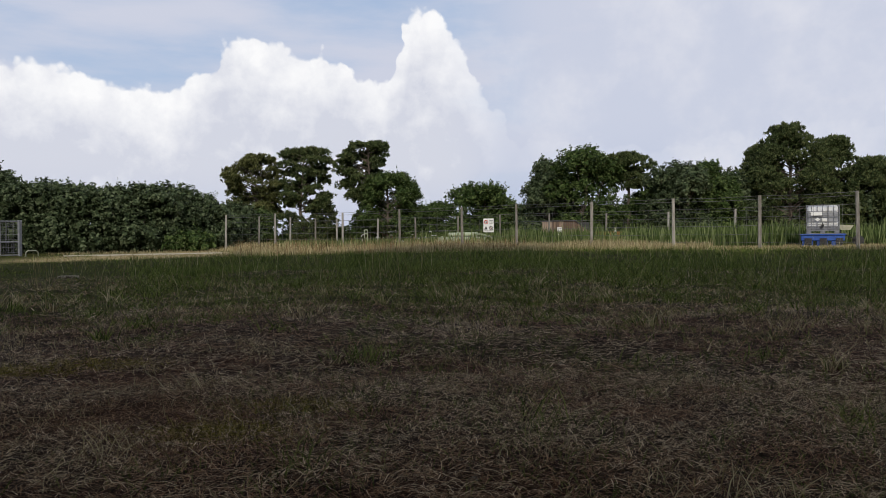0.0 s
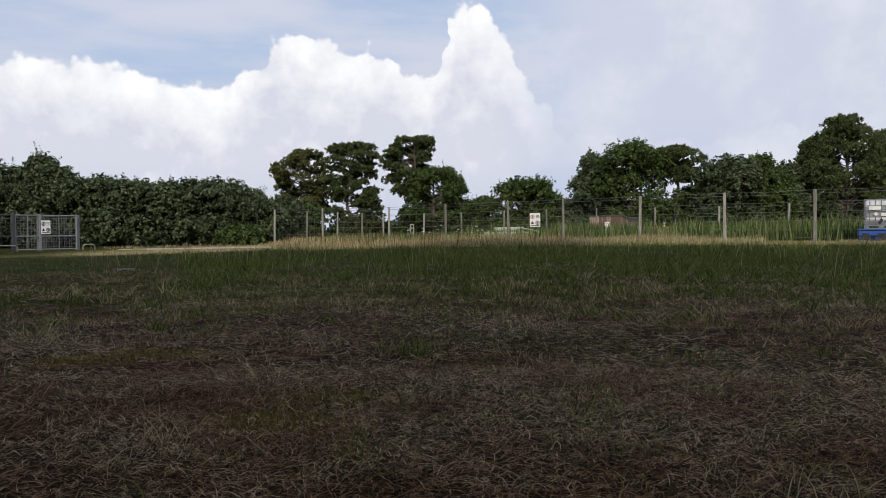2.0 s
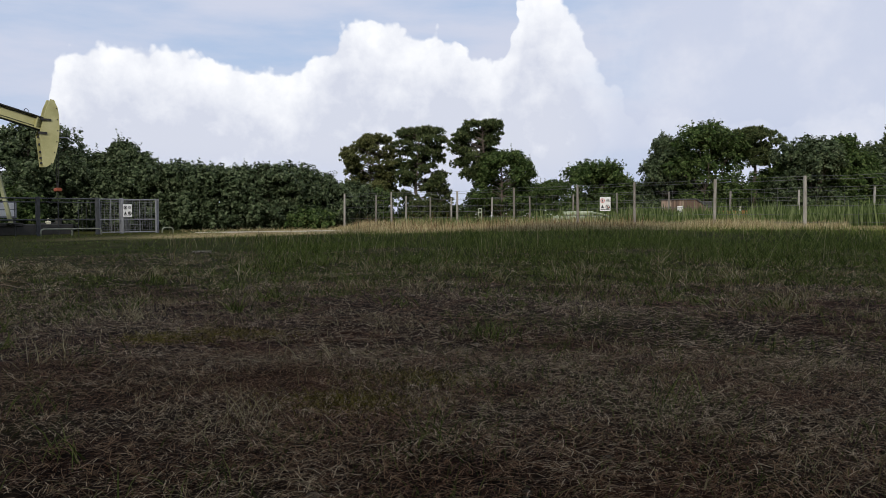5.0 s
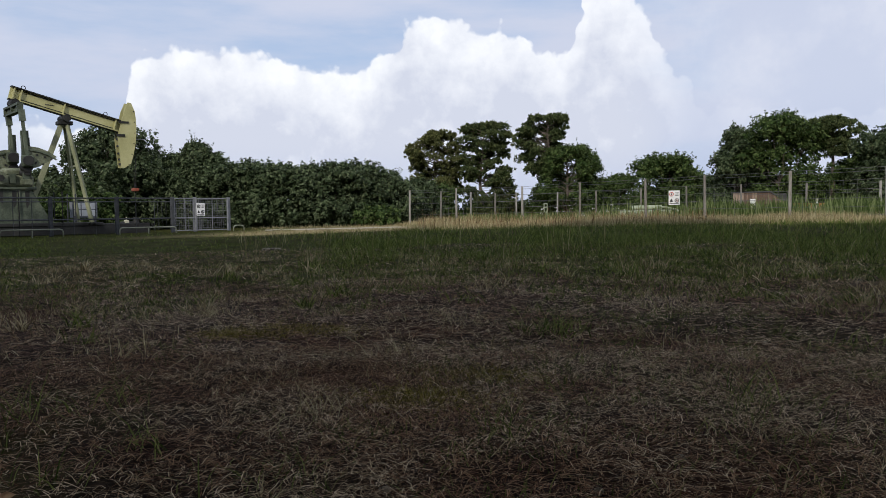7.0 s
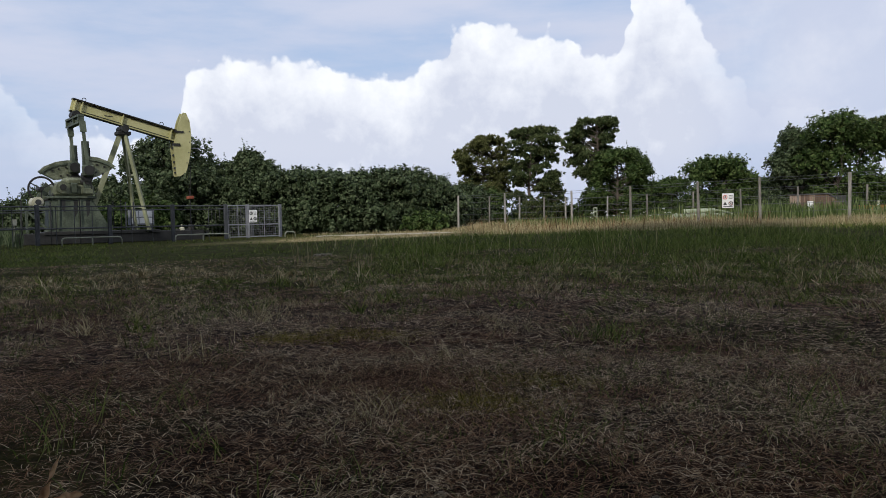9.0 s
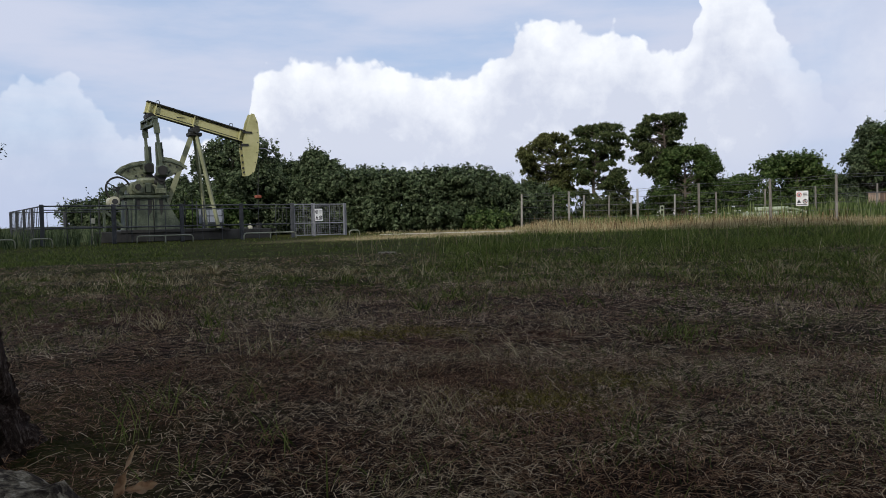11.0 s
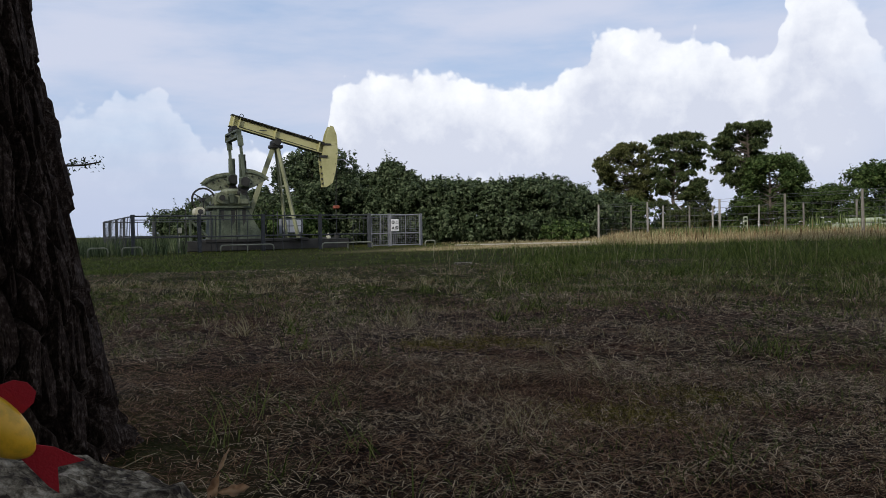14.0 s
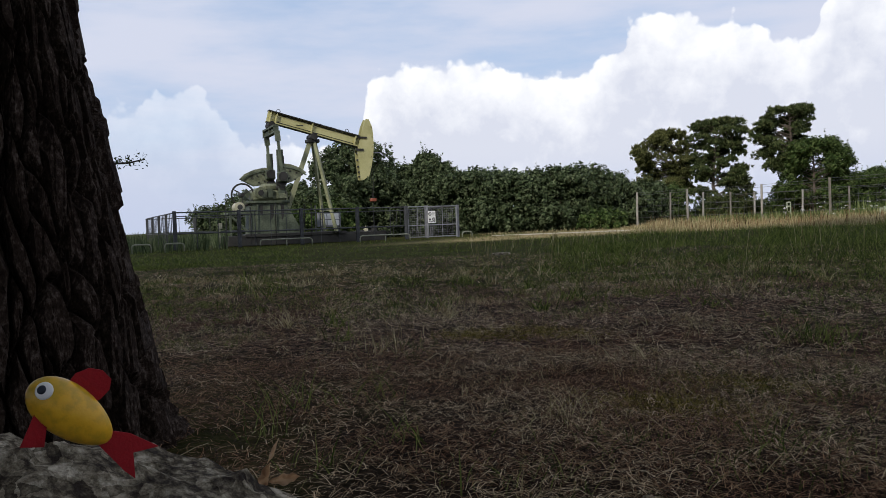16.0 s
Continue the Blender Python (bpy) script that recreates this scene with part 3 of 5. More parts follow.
def build_far_plants():
    hedge = [(42.3, 43, 6.0, 6.0), (36.6, 43, 4.8, 3.9), (45.8, 46, 3.1, 4.6), (48.6, 50, 2.5, 4.6), (51.3, 54, 1.6, 3.8), (39.2, 43.5, 4.0, 4.4),
             (33.6, 42, 3.7, 5.0), (30.6, 41, 3.55, 5.2), (27.6, 41, 3.4, 5.2), (25.2, 42, 3.6, 4.6), (23.0, 43, 2.8, 4.0), (21.2, 46, 2.3, 3.4), (40.8, 46, 4.6, 5.0)]
    for i, (az, d, e, w) in enumerate(hedge):
        shrub(az, d, e, w, 100 + i, group="hedge of bushes", dens=1.15)
    low = [(20.2, 50, 2.0, 4.0), (14.8, 60, 1.0, 3.0), (10.2, 60, 1.9, 4.2), (47.3, 40, 1.2, 3.5), (43.8, 40, 1.6, 4.0), (24.0, 39, 0.25, 3.0), (19.6, 52, 1.0, 2.6), (12.4, 60, 0.75, 3.4), (16.0, 62, 0.7, 3.4), (9.0, 58, 1.5, 3.0), (6.6, 60, 2.5, 3.2), (7.9, 62, 2.1, 3.0)]
    for i, (az, d, e, w) in enumerate(low):
        shrub(az, d, e, w, 140 + i, M_OAK, label="low loose green shrub behind the fence", dens=0.9, low=0.05)
    shrub(3.2, 50, 3.8, 4.4, 160, M_OAK, "oak_tree", "small round green oak with ragged leafy outline", low=0.4, dens=0.9)
    # broad oaks and pines
    right = [(-1.6, 58, 5.4, 3.8), (-4.3, 57, 6.3, 5.0), (-10.9, 56, 4.8, 4.6), (-12.8, 57, 5.0, 3.6), (-14.4, 60, 4.2, 3.6), (-9.3, 60, 4.0, 3.6)]
    for i, (az, d, e, w) in enumerate(right):
        shrub(az, d, e, w, 170 + i, M_OAK if i % 2 else M_LEAF, "oak_tree", "broad dark green oak with a full crown", low=0.3, size=0.105)
    for i in range(8):
        shrub(1.0 - i * 3.3, 63, 2.2 + 0.4 * math.sin(i * 2.1), 4.2, 190 + i, M_LEAF, label="dark undergrowth bush below the trees", low=0.0, size=0.17, dens=0.4, group="undergrowth")
    for i, (az, d, e, w) in enumerate([(-16.2, 63, 6.1, 4.2), (-18.0, 61, 7.5, 5.9), (-20.6, 64, 6.5, 4.6), (-22.9, 62, 5.0, 3.8), (-25.6, 62, 4.9, 4.6)]):
        ww = 2 * d * math.tan(radians(w / 2))
        p = on_ground(az, d)
        h = 0.55 + d * math.tan(radians(e)) - p.z
        half = ww * 0.5
        lobes = pine_lobes([(h, -half * 0.1, half * 0.14), (h * 0.86, -half * 0.48, half * 0.42), (h * 0.7, -half * 0.72, half * 0.75), (h * 0.5, -half * 0.95, half * 0.95), (h * 0.25, -half * 1.05, half * 1.05), (0.6, -half, half)], 150, 20 + i, 1.0, 1.3)
        plant("pine_tree", p, lobes, h * 0.55, 0.16, 66000, 0.19, M_NEEDLE, "tall dense dark green pine with a tapering crown", "tree", 210 + i, group="stand of pines", needles=True)
    # the two umbrella pines and the tall tree beside them
    d = 58.0
    left = pine_lobes([(6.6, -0.5, 1.0), (6.1, -0.95, 1.45), (5.3, -1.95, 1.8), (4.7, -2.1, 2.0), (3.95, -1.7, 2.0), (3.2, -1.8, 1.9), (2.2, -2.0, 2.0), (1.3, -2.1, 1.5)], 104, 1)
    plant("umbrella_pine", on_ground(19.6, d), left, 2.4, 0.17, 56000, 0.17, M_OLIVE, "spreading pine with a yellow-green clumped crown", "tree", 301, lean=(0.9, 0), needles=True)
    mid = pine_lobes([(7.0, -1.2, 0.85), (6.45, -1.7, 1.6), (5.9, -1.9, 1.75), (5.3, -1.9, 1.3), (4.35, -2.0, 1.9), (3.4, -1.9, 1.4), (2.4, -1.7, 1.8), (1.25, -1.5, 2.1), (0.6, -1.2, 1.7)], 120, 2)
    plant("umbrella_pine", on_ground(15.8, d - 1), mid, 2.4, 0.17, 62000, 0.17, M_NEEDLE, "dark tall pine with layered clumps of needles", "tree", 302, lean=(-0.6, 0), needles=True)
    tall = pine_lobes([(7.4, -0.9, 0.8), (6.85, -1.5, 1.6), (6.1, -1.85, 2.05), (5.45, -2.0, 2.0), (4.7, -2.1, 1.3), (3.85, -1.9, 1.2), (3.1, -1.3, 1.0)], 78, 3)
    plant("umbrella_pine", on_ground(11.6, 56), tall, 3.6, 0.17, 46000, 0.17, M_NEEDLE, "tall pine with a rounded crown and gaps of sky", "tree", 303, lean=(0.3, 0), needles=True)
    oak = pine_lobes([(5.0, -0.4, 0.9), (4.4, -1.2, 1.6), (3.6, -1.8, 2.1), (2.7, -2.1, 2.2), (1.7, -2.3, 2.0), (0.7, -2.2, 2.0)], 76, 4, 0.95)
    plant("oak_tree", on_ground(10.05, 54.5), oak, 1.6, 0.14, 36000, 0.085, M_OAK, "loose green oak with ragged open branches under the pine", "tree", 305, twigs=110, slim=0.5)
    flat = pine_lobes([(6.6, -0.7, 0.9), (6.1, -1.5, 1.6), (5.4, -1.7, 1.8), (4.6, -1.2, 1.4), (4.0, -0.6, 0.8)], 40, 5)
    plant("umbrella_pine", on_ground(-7.4, 59), flat, 3.2, 0.16, 26000, 0.18, M_NEEDLE, "pine with a flat crown and bare trunk below", "tree", 304, needles=True)


build_far_plants()

# ---- pumpjack and its enclosure ----
A0, B0 = Vector((-25.32, 18.06, 0)), Vector((-19.59, 28.48, 0))
YARD = Matrix.Translation((A0.x, A0.y, 0)) @ Matrix.Rotation(math.atan2(B0.y - A0.y, B0.x - A0.x), 4, "Z")   # x along the front, y into the yard
BASE = -0.13


def yard_thing(name, u, v, label, category, group="", kind="", z=BASE):
    """An Empty in the yard; its parts are given in the yard's own coordinates and shifted to it."""
    t = thing(name, YARD @ Matrix.Translation((u, v, z)), label, category, group, kind)
    t["origin"] = (u, v, z)
    return t


def ypart(name, bm, material, t, label="", smooth=False):
    top = t
    while top.parent is not None:
        top = top.parent
    bmesh.ops.translate(bm, verts=bm.verts, vec=-Vector(top["origin"]))
    return part(name, bm, material, t, label, smooth)


def build_pumpjack():
    t = yard_thing("pumpjack", 5.5, 2.7, "pale yellow and grey-green oil pumpjack with its head lowered", "pumpjack")
    V = 2.7
    ypart("skid", add_box(add_box(box((2.3, 1.95, BASE), (9.3, 2.25, 0.3), 0.02), (2.3, 3.15, BASE), (9.3, 3.45, 0.3), 0.02), (3.0, 1.9, 0.22), (7.4, 3.5, 0.36), 0.02), M_DARK, t, "dark oily steel skid")
    ped = ypart("pedestal", slab([(3.3, 0.36), (5.5, 0.36), (4.8, 1.62), (3.36, 1.68)], 2.05, 3.35), M_GREEN, t)
    ypart("cap_plate", box((3.2, 1.95, 1.64), (4.95, 3.45, 1.74), 0.015), M_GREEN, ped)
    for u in (3.7, 4.15, 4.6):
        ypart("oil_stain", slab([(u, 1.0 + 0.2 * math.sin(u * 9)), (u + 0.10, 1.1), (u + 0.12, 1.58), (u - 0.05, 1.58)], 2.046, 2.05), M_DARK, ped, "dark oil run")
    ypart("gusset", slab([(3.5, 0.36), (3.56, 0.36), (3.6, 1.6), (3.54, 1.6)], 1.99, 2.05), M_GREEN, ped)
    ypart("gusset", slab([(4.3, 0.36), (4.36, 0.36), (4.36, 1.6), (4.3, 1.6)], 1.99, 2.05), M_GREEN, ped)
    g = ypart("gearbox", add_box(box((3.45, 2.2, 1.74), (4.95, 3.2, 2.2), 0.08), (3.9, 2.25, 2.15), (4.8, 3.15, 2.48), 0.1), M_GEAR, t, "oily yellow-green gearbox")
    ypart("bearing_cap", rod((3.75, 2.05, 2.08), (3.75, 3.35, 2.08), 0.24, seg=18), M_GEAR, g)
    ypart("hub", rod((3.75, 1.98, 2.08), (3.75, 2.06, 2.08), 0.12, seg=14), M_DARK, g)
    ypart("shaft", rod((4.55, 1.6, 2.3), (4.55, 3.8, 2.3), 0.13, seg=14), M_DARK, g)
    ypart("gear_cover", box((4.05, 2.1, 1.85), (4.3, 2.2, 2.25), 0.03), M_GREEN, g)
    # cranks and counterweights
    CZ = 2.5
    near_weight = [(0.02, 0.68), (0.42, 0.63), (0.76, 0.5), (1.06, 0.3), (0.78, 0.13), (0.4, -0.1), (0.02, -0.22)]
    far_weight = [(-1.35, 0.16), (-1.12, 0.38), (-0.72, 0.56), (-0.3, 0.64), (0.1, 0.64), (0.15, 0.2), (-0.2, -0.1), (-0.75, -0.16)]
    for v, arm, outline in ((1.72, 91, near_weight), (3.62, 90, far_weight)):
        ca, sa = math.cos(radians(arm)), math.sin(radians(arm))
        c = ypart("crank", bar((4.55 - 0.62 * ca, v, CZ - 0.62 * sa), (4.55 + 1.36 * ca, v, CZ + 1.36 * sa), 0.16, 0.25), M_GREEN, t)
        ypart("counterweight", slab([(4.55 + a, CZ + 0.1 + b) for a, b in outline], v - 0.15, v + 0.14), M_GEAR, c)
        ypart("edge_rib", slab([(4.55 + a, CZ + b) for a, b in outline[:4]] + [(4.55 + a * 0.95, CZ + b * 0.9) for a, b in outline[3::-1]], v - 0.2, v - 0.155), M_GREEN, c)
        ypart("hub_plate", rod((4.55, v - 0.16, CZ), (4.55, v + 0.12, CZ), 0.21, seg=18), M_DARK, c)
        ypart("end_block", box((4.55 - 0.2, v - 0.12, CZ - 0.7), (4.55 + 0.2, v + 0.1, CZ - 0.48), 0.03), M_GEAR, c)
        ypart("rack_edge", bar((4.68, v - 0.09, 1.75), (4.66, v - 0.09, 3.6), 0.03, 0.03), M_DARK, c, "dark toothed edge of the crank")
        sx = 1 if outline is near_weight else -1
        for a, b in ((0.35, 0.45), (0.62, 0.38), (0.85, 0.3), (0.3, 0.15), (0.55, 0.1)):
            ypart("bolt", rod((4.55 + sx * a, v - 0.19, CZ + b), (4.55 + sx * a, v - 0.1, CZ + b), 0.04, seg=6), M_DARK, c)
    # pitman arms and equaliser
    eq = ypart("equaliser", add_box(box((4.3, 1.66, 4.55), (4.52, 3.7, 4.62)), (4.3, 1.66, 4.82), (4.52, 3.7, 4.9)), M_GREEN, t)
    ypart("web", box((4.39, 1.7, 4.62), (4.43, 3.66, 4.82)), M_GREEN, eq)
    for v in (1.68, 2.55, 3.6):
        ypart("stiffener", box((4.3, v, 4.62), (4.52, v + 0.07, 4.82)), M_GREEN, eq)
    for v, foot in ((1.52, (4.56, 2.72)), (3.42, (4.5, 2.95))):
        p = ypart("pitman", bar((4.41, v, 4.5), (foot[0], v, foot[1]), 0.10, 0.11), M_GREEN, t)
        ypart("fork", bar((4.40, v, 4.62), (4.44, v, 4.2), 0.17, 0.2), M_GREEN, p)
        ypart("wrist_pin", rod((foot[0], v - 0.17, foot[1]), (foot[0], v + 0.14, foot[1]), 0.19, seg=14), M_DARK, p)
        ypart("lower_bearing", add_box(bmesh.new(), (foot[0] - 0.22, v - 0.1, foot[1] - 0.24), (foot[0] + 0.22, v + 0.1, foot[1] + 0.2), 0.05), M_GREEN, p)
    ypart("tail_bearing", add_rod(box((4.28, 2.5, 4.88), (4.56, 2.9, 5.12), 0.03), (4.42, 2.35, 5.0), (4.42, 3.05, 5.0), 0.14, seg=12), M_DARK, t)
    # samson post
    for v in (1.85, 3.55):
        leg = ypart("samson_leg", bar((6.3, V + (v - V) * 0.18, 4.32), (6.93, v, 0.3), 0.11, 0.13), M_LEG, t)
        ypart("foot_plate", box((6.75, v - 0.2, 0.3), (7.15, v + 0.2, 0.36), 0.01), M_DARK, leg)
    for k in (0.42, 0.75):
        ypart("cross_tie", bar((6.3 + 0.63 * k, V - 0.85 * (0.18 + 0.82 * k), 4.32 - 4.02 * k), (6.3 + 0.63 * k, V + 0.85 * (0.18 + 0.82 * k), 4.32 - 4.02 * k), 0.07, 0.07), M_LEG, t)
    back = ypart("back_leg", add_bar(bar((6.14, V - 0.08, 4.3), (5.0, V - 0.08, 1.3), 0.04, 0.17), (6.14, V + 0.08, 4.3), (5.0, V + 0.08, 1.3), 0.04, 0.17), M_LEG, t)
    ypart("web", bar((6.14, V, 4.3), (5.0, V, 1.3), 0.16, 0.04), M_LEG, back)
    ypart("saddle", add_rod(box((5.98, 2.45, 4.26), (6.52, 2.95, 4.42), 0.03), (6.25, 2.3, 4.52), (6.25, 3.1, 4.52), 0.15, seg=14), M_DARK, t)
    # walking beam
    p, q = Vector((4.3, V, 5.40)), Vector((8.5, V, 4.33))
    d = (q - p).normalized()
    up = Vector((-d.z, 0, d.x))
    beam = ypart("walking_beam", bar(p, q, 0.05, 0.44), M_YELLOW, t)
    ypart("top_flange", bar(p + up * 0.24, q + up * 0.24, 0.3, 0.045), M_DARK, beam, "dark upper flange")
    ypart("bottom_flange", bar(p - up * 0.23, q - up * 0.23, 0.3, 0.04), M_YELLOW, beam)
    # dark bar imitates the shade below the bottom flange
    ypart("shadow_gap", bar(p - up * 0.262, q - up * 0.262, 0.24, 0.03), M_DARK, beam, "dark strip standing in for the shade under the beam")
    for h_ in (0.17, -0.16):
        ypart("web_rib", bar(p.lerp(q, 0.1) + up * h_ - Vector((0, 0.04, 0)), p.lerp(q, 0.92) + up * h_ - Vector((0, 0.04, 0)), 0.03, 0.025), M_DARK, beam, "dark web rib")
    for s in (0.03, 0.09, 0.46, 0.93):
        c = p.lerp(q, s)
        ypart("stiffener", bar(c - up * 0.21, c + up * 0.21, 0.27, 0.04), M_YELLOW, beam)
    for s in (0.1, 0.83):
        c = p.lerp(q, s) + up * 0.33
        bm = bmesh.new()
        for i in range(8):
            a, b = math.tau * i / 8, math.tau * (i + 1) / 8
            add_rod(bm, c + Vector((0.08 * math.cos(a), 0, 0.08 * math.sin(a))), c + Vector((0.08 * math.cos(b), 0, 0.08 * math.sin(b))), 0.014, seg=5)
        ypart("lifting_eye", bm, M_DARK, beam)
    c1, c2 = p.lerp(q, 0.3) - Vector((0, 0.03, 0)), p.lerp(q, 0.37) - Vector((0, 0.03, 0))
    ypart("mark", bar(c1 - up * 0.05, c2 + up * 0.02, 0.02, 0.03), M_INK, beam, "dark worn painted mark")
    # horsehead
    arc = [(9.05 - 0.0 + (math.cos(radians(a)) - 1) * 4.6 * 0.98, 4.36 + math.sin(radians(a)) * 4.6) for a in (12.0, 8, 4, 0, -4, -8, -12, -16, -20)]
    face = [(8.72, 5.36), (8.86, 5.34)] + arc[1:] + [(8.52, 2.62), (8.38, 2.62), (8.26, 3.92), (8.34, 4.2), (8.46, 4.62), (8.56, 5.0)]
    hh = ypart("horsehead", slab(face, V - 0.21, V - 0.17), M_YELLOW, t, "pale yellow horsehead")
    ypart("far_plate", slab(face, V + 0.17, V + 0.21), M_YELLOW, hh)
    bm = bmesh.new()
    for a, b in zip(arc[1:], arc[2:]):
        add_bar(bm, (a[0] - 0.03, V, a[1]), (b[0] - 0.03, V, b[1]), 0.40, 0.03)
    ypart("wireline_face", bm, M_YELLOW, hh)
    for z in (2.75, 2.95, 3.2, 3.5, 3.8):
        ypart("rib", box((8.3 + (3.9 - z) * 0.08, V - 0.17, z), (8.36 + (3.9 - z) * 0.08, V + 0.17, z + 0.07)), M_DARK, hh)
    ypart("hinge", box((8.32, V - 0.25, 4.48), (8.72, V - 0.2, 4.56)), M_DARK, hh)
    ypart("hinge", box((8.22, V - 0.25, 3.92), (8.55, V - 0.2, 4.02)), M_DARK, hh)
    ypart("pin", rod((9.0, V, 3.85), (9.45, V, 3.87), 0.02), M_GALV, hh)
    for k in range(6):
        z = 2.75 + 0.45 * k
        ypart("bolt", rod((8.98 - abs(z - 4.36) ** 2 * 0.11, V - 0.23, z), (8.98 - abs(z - 4.36) ** 2 * 0.11, V - 0.2, z), 0.022, seg=6), M_DARK, hh)
    br = ypart("bridle", add_rod(rod((9.02, V - 0.1, 4.3), (9.0, V - 0.1, 1.7), 0.012), (9.02, V + 0.1, 4.3), (9.0, V + 0.1, 1.7), 0.012), M_DARK, t)
    ypart("carrier_bar", add_box(bmesh.new(), (8.88, V - 0.14, 1.64), (9.12, V + 0.14, 1.78), 0.02), M_ORANGE, br, "rust-orange carrier bar")
    ypart("polished_rod", rod((9.0, V, 2.0), (9.0, V, 0.35), 0.018), M_DARK, t)
    w = ypart("wellhead", add_rod(rod((9.0, V, BASE), (9.0, V, 0.55), 0.13, seg=12), (9.0, V, 0.2), (9.0, V, 0.26), 0.24, seg=14), M_DARK, t)
    ypart("flow_line", add_rod(rod((8.3, V, 0.3), (9.0, V, 0.3), 0.06), (8.3, V, 0.3), (8.3, V, BASE), 0.06), M_DARK, w)
    ypart("valve", add_rod(box((8.5, V - 0.1, 0.22), (8.68, V + 0.1, 0.42), 0.03), (8.59, V, 0.4), (8.59, V, 0.55), 0.03), M_CREAM, w)
    # drive: flywheel, motor and its frame
    bm = bmesh.new()
    cu, cz, vv = 3.05, 2.02, 2.35
    for i in range(20):
        a, b = math.tau * i / 20, math.tau * (i + 1) / 20
        add_rod(bm, (cu + 0.46 * math.cos(a), vv, cz + 0.46 * math.sin(a)), (cu + 0.46 * math.cos(b), vv, cz + 0.46 * math.sin(b)), 0.04, seg=6)
    fw = ypart("flywheel", bm, M_DARK, t)
    for i in range(3):
        a = i * math.tau / 3 + 0.5
        ypart("spoke", bar((cu, vv, cz), (cu + 0.45 * math.cos(a), vv, cz + 0.45 * math.sin(a)), 0.03, 0.04), M_DARK, fw)
    ypart("axle", rod((3.05, 2.3, 2.02), (3.05, 3.0, 2.02), 0.08), M_DARK, fw)
    mo = ypart("motor", add_rod(rod((2.86, 2.1, 1.5), (2.86, 2.75, 1.5), 0.21, seg=18), (2.86, 2.04, 1.5), (2.86, 2.1, 1.5), 0.16, seg=18), M_CREAM, t, "cream electric motor")
    ypart("fan_guard", rod((2.86, 2.02, 1.5), (2.86, 2.045, 1.5), 0.11, seg=14), M_INK, mo)
    ypart("belt_guard", slab([(2.7, 1.3), (3.0, 1.3), (3.5, 2.1), (3.3, 2.3)], 2.8, 2.9), M_GREEN, t)
    fr = ypart("motor_frame", add_box(bmesh.new(), (2.35, 2.0, 1.2), (3.3, 2.9, 1.28), 0.01), M_GREEN, t)
    ypart("post", box((2.4, 2.0, 0.3), (2.48, 2.08, 1.2)), M_GREEN, fr)
    ypart("post", box((3.2, 2.0, 0.3), (3.28, 2.08, 1.2)), M_GREEN, fr)
    ypart("brace", bar((2.44, 2.0, 1.16), (3.2, 2.0, 0.4), 0.05, 0.08), M_GREEN, fr)
    ypart("ladder", add_bar(add_bar(bmesh.new(), (6.05, 1.98, 0.3), (6.05, 1.98, 1.5), 0.04, 0.04), (6.35, 1.98, 0.3), (6.35, 1.98, 1.5), 0.04, 0.04), M_FENCE, t)


build_pumpjack()


def panel_bars(u0, u1, v0, v1, z0, z1, step, r, t, material=None):
    n = max(2, int(math.hypot(u1 - u0, v1 - v0) / step))
    for i in range(1, n):
        k = i / n
        u, v = u0 + (u1 - u0) * k, v0 + (v1 - v0) * k
        ypart("upright_bar", rod((u, v, z0), (u, v, z1), r, seg=4), material or M_FENCE, t)


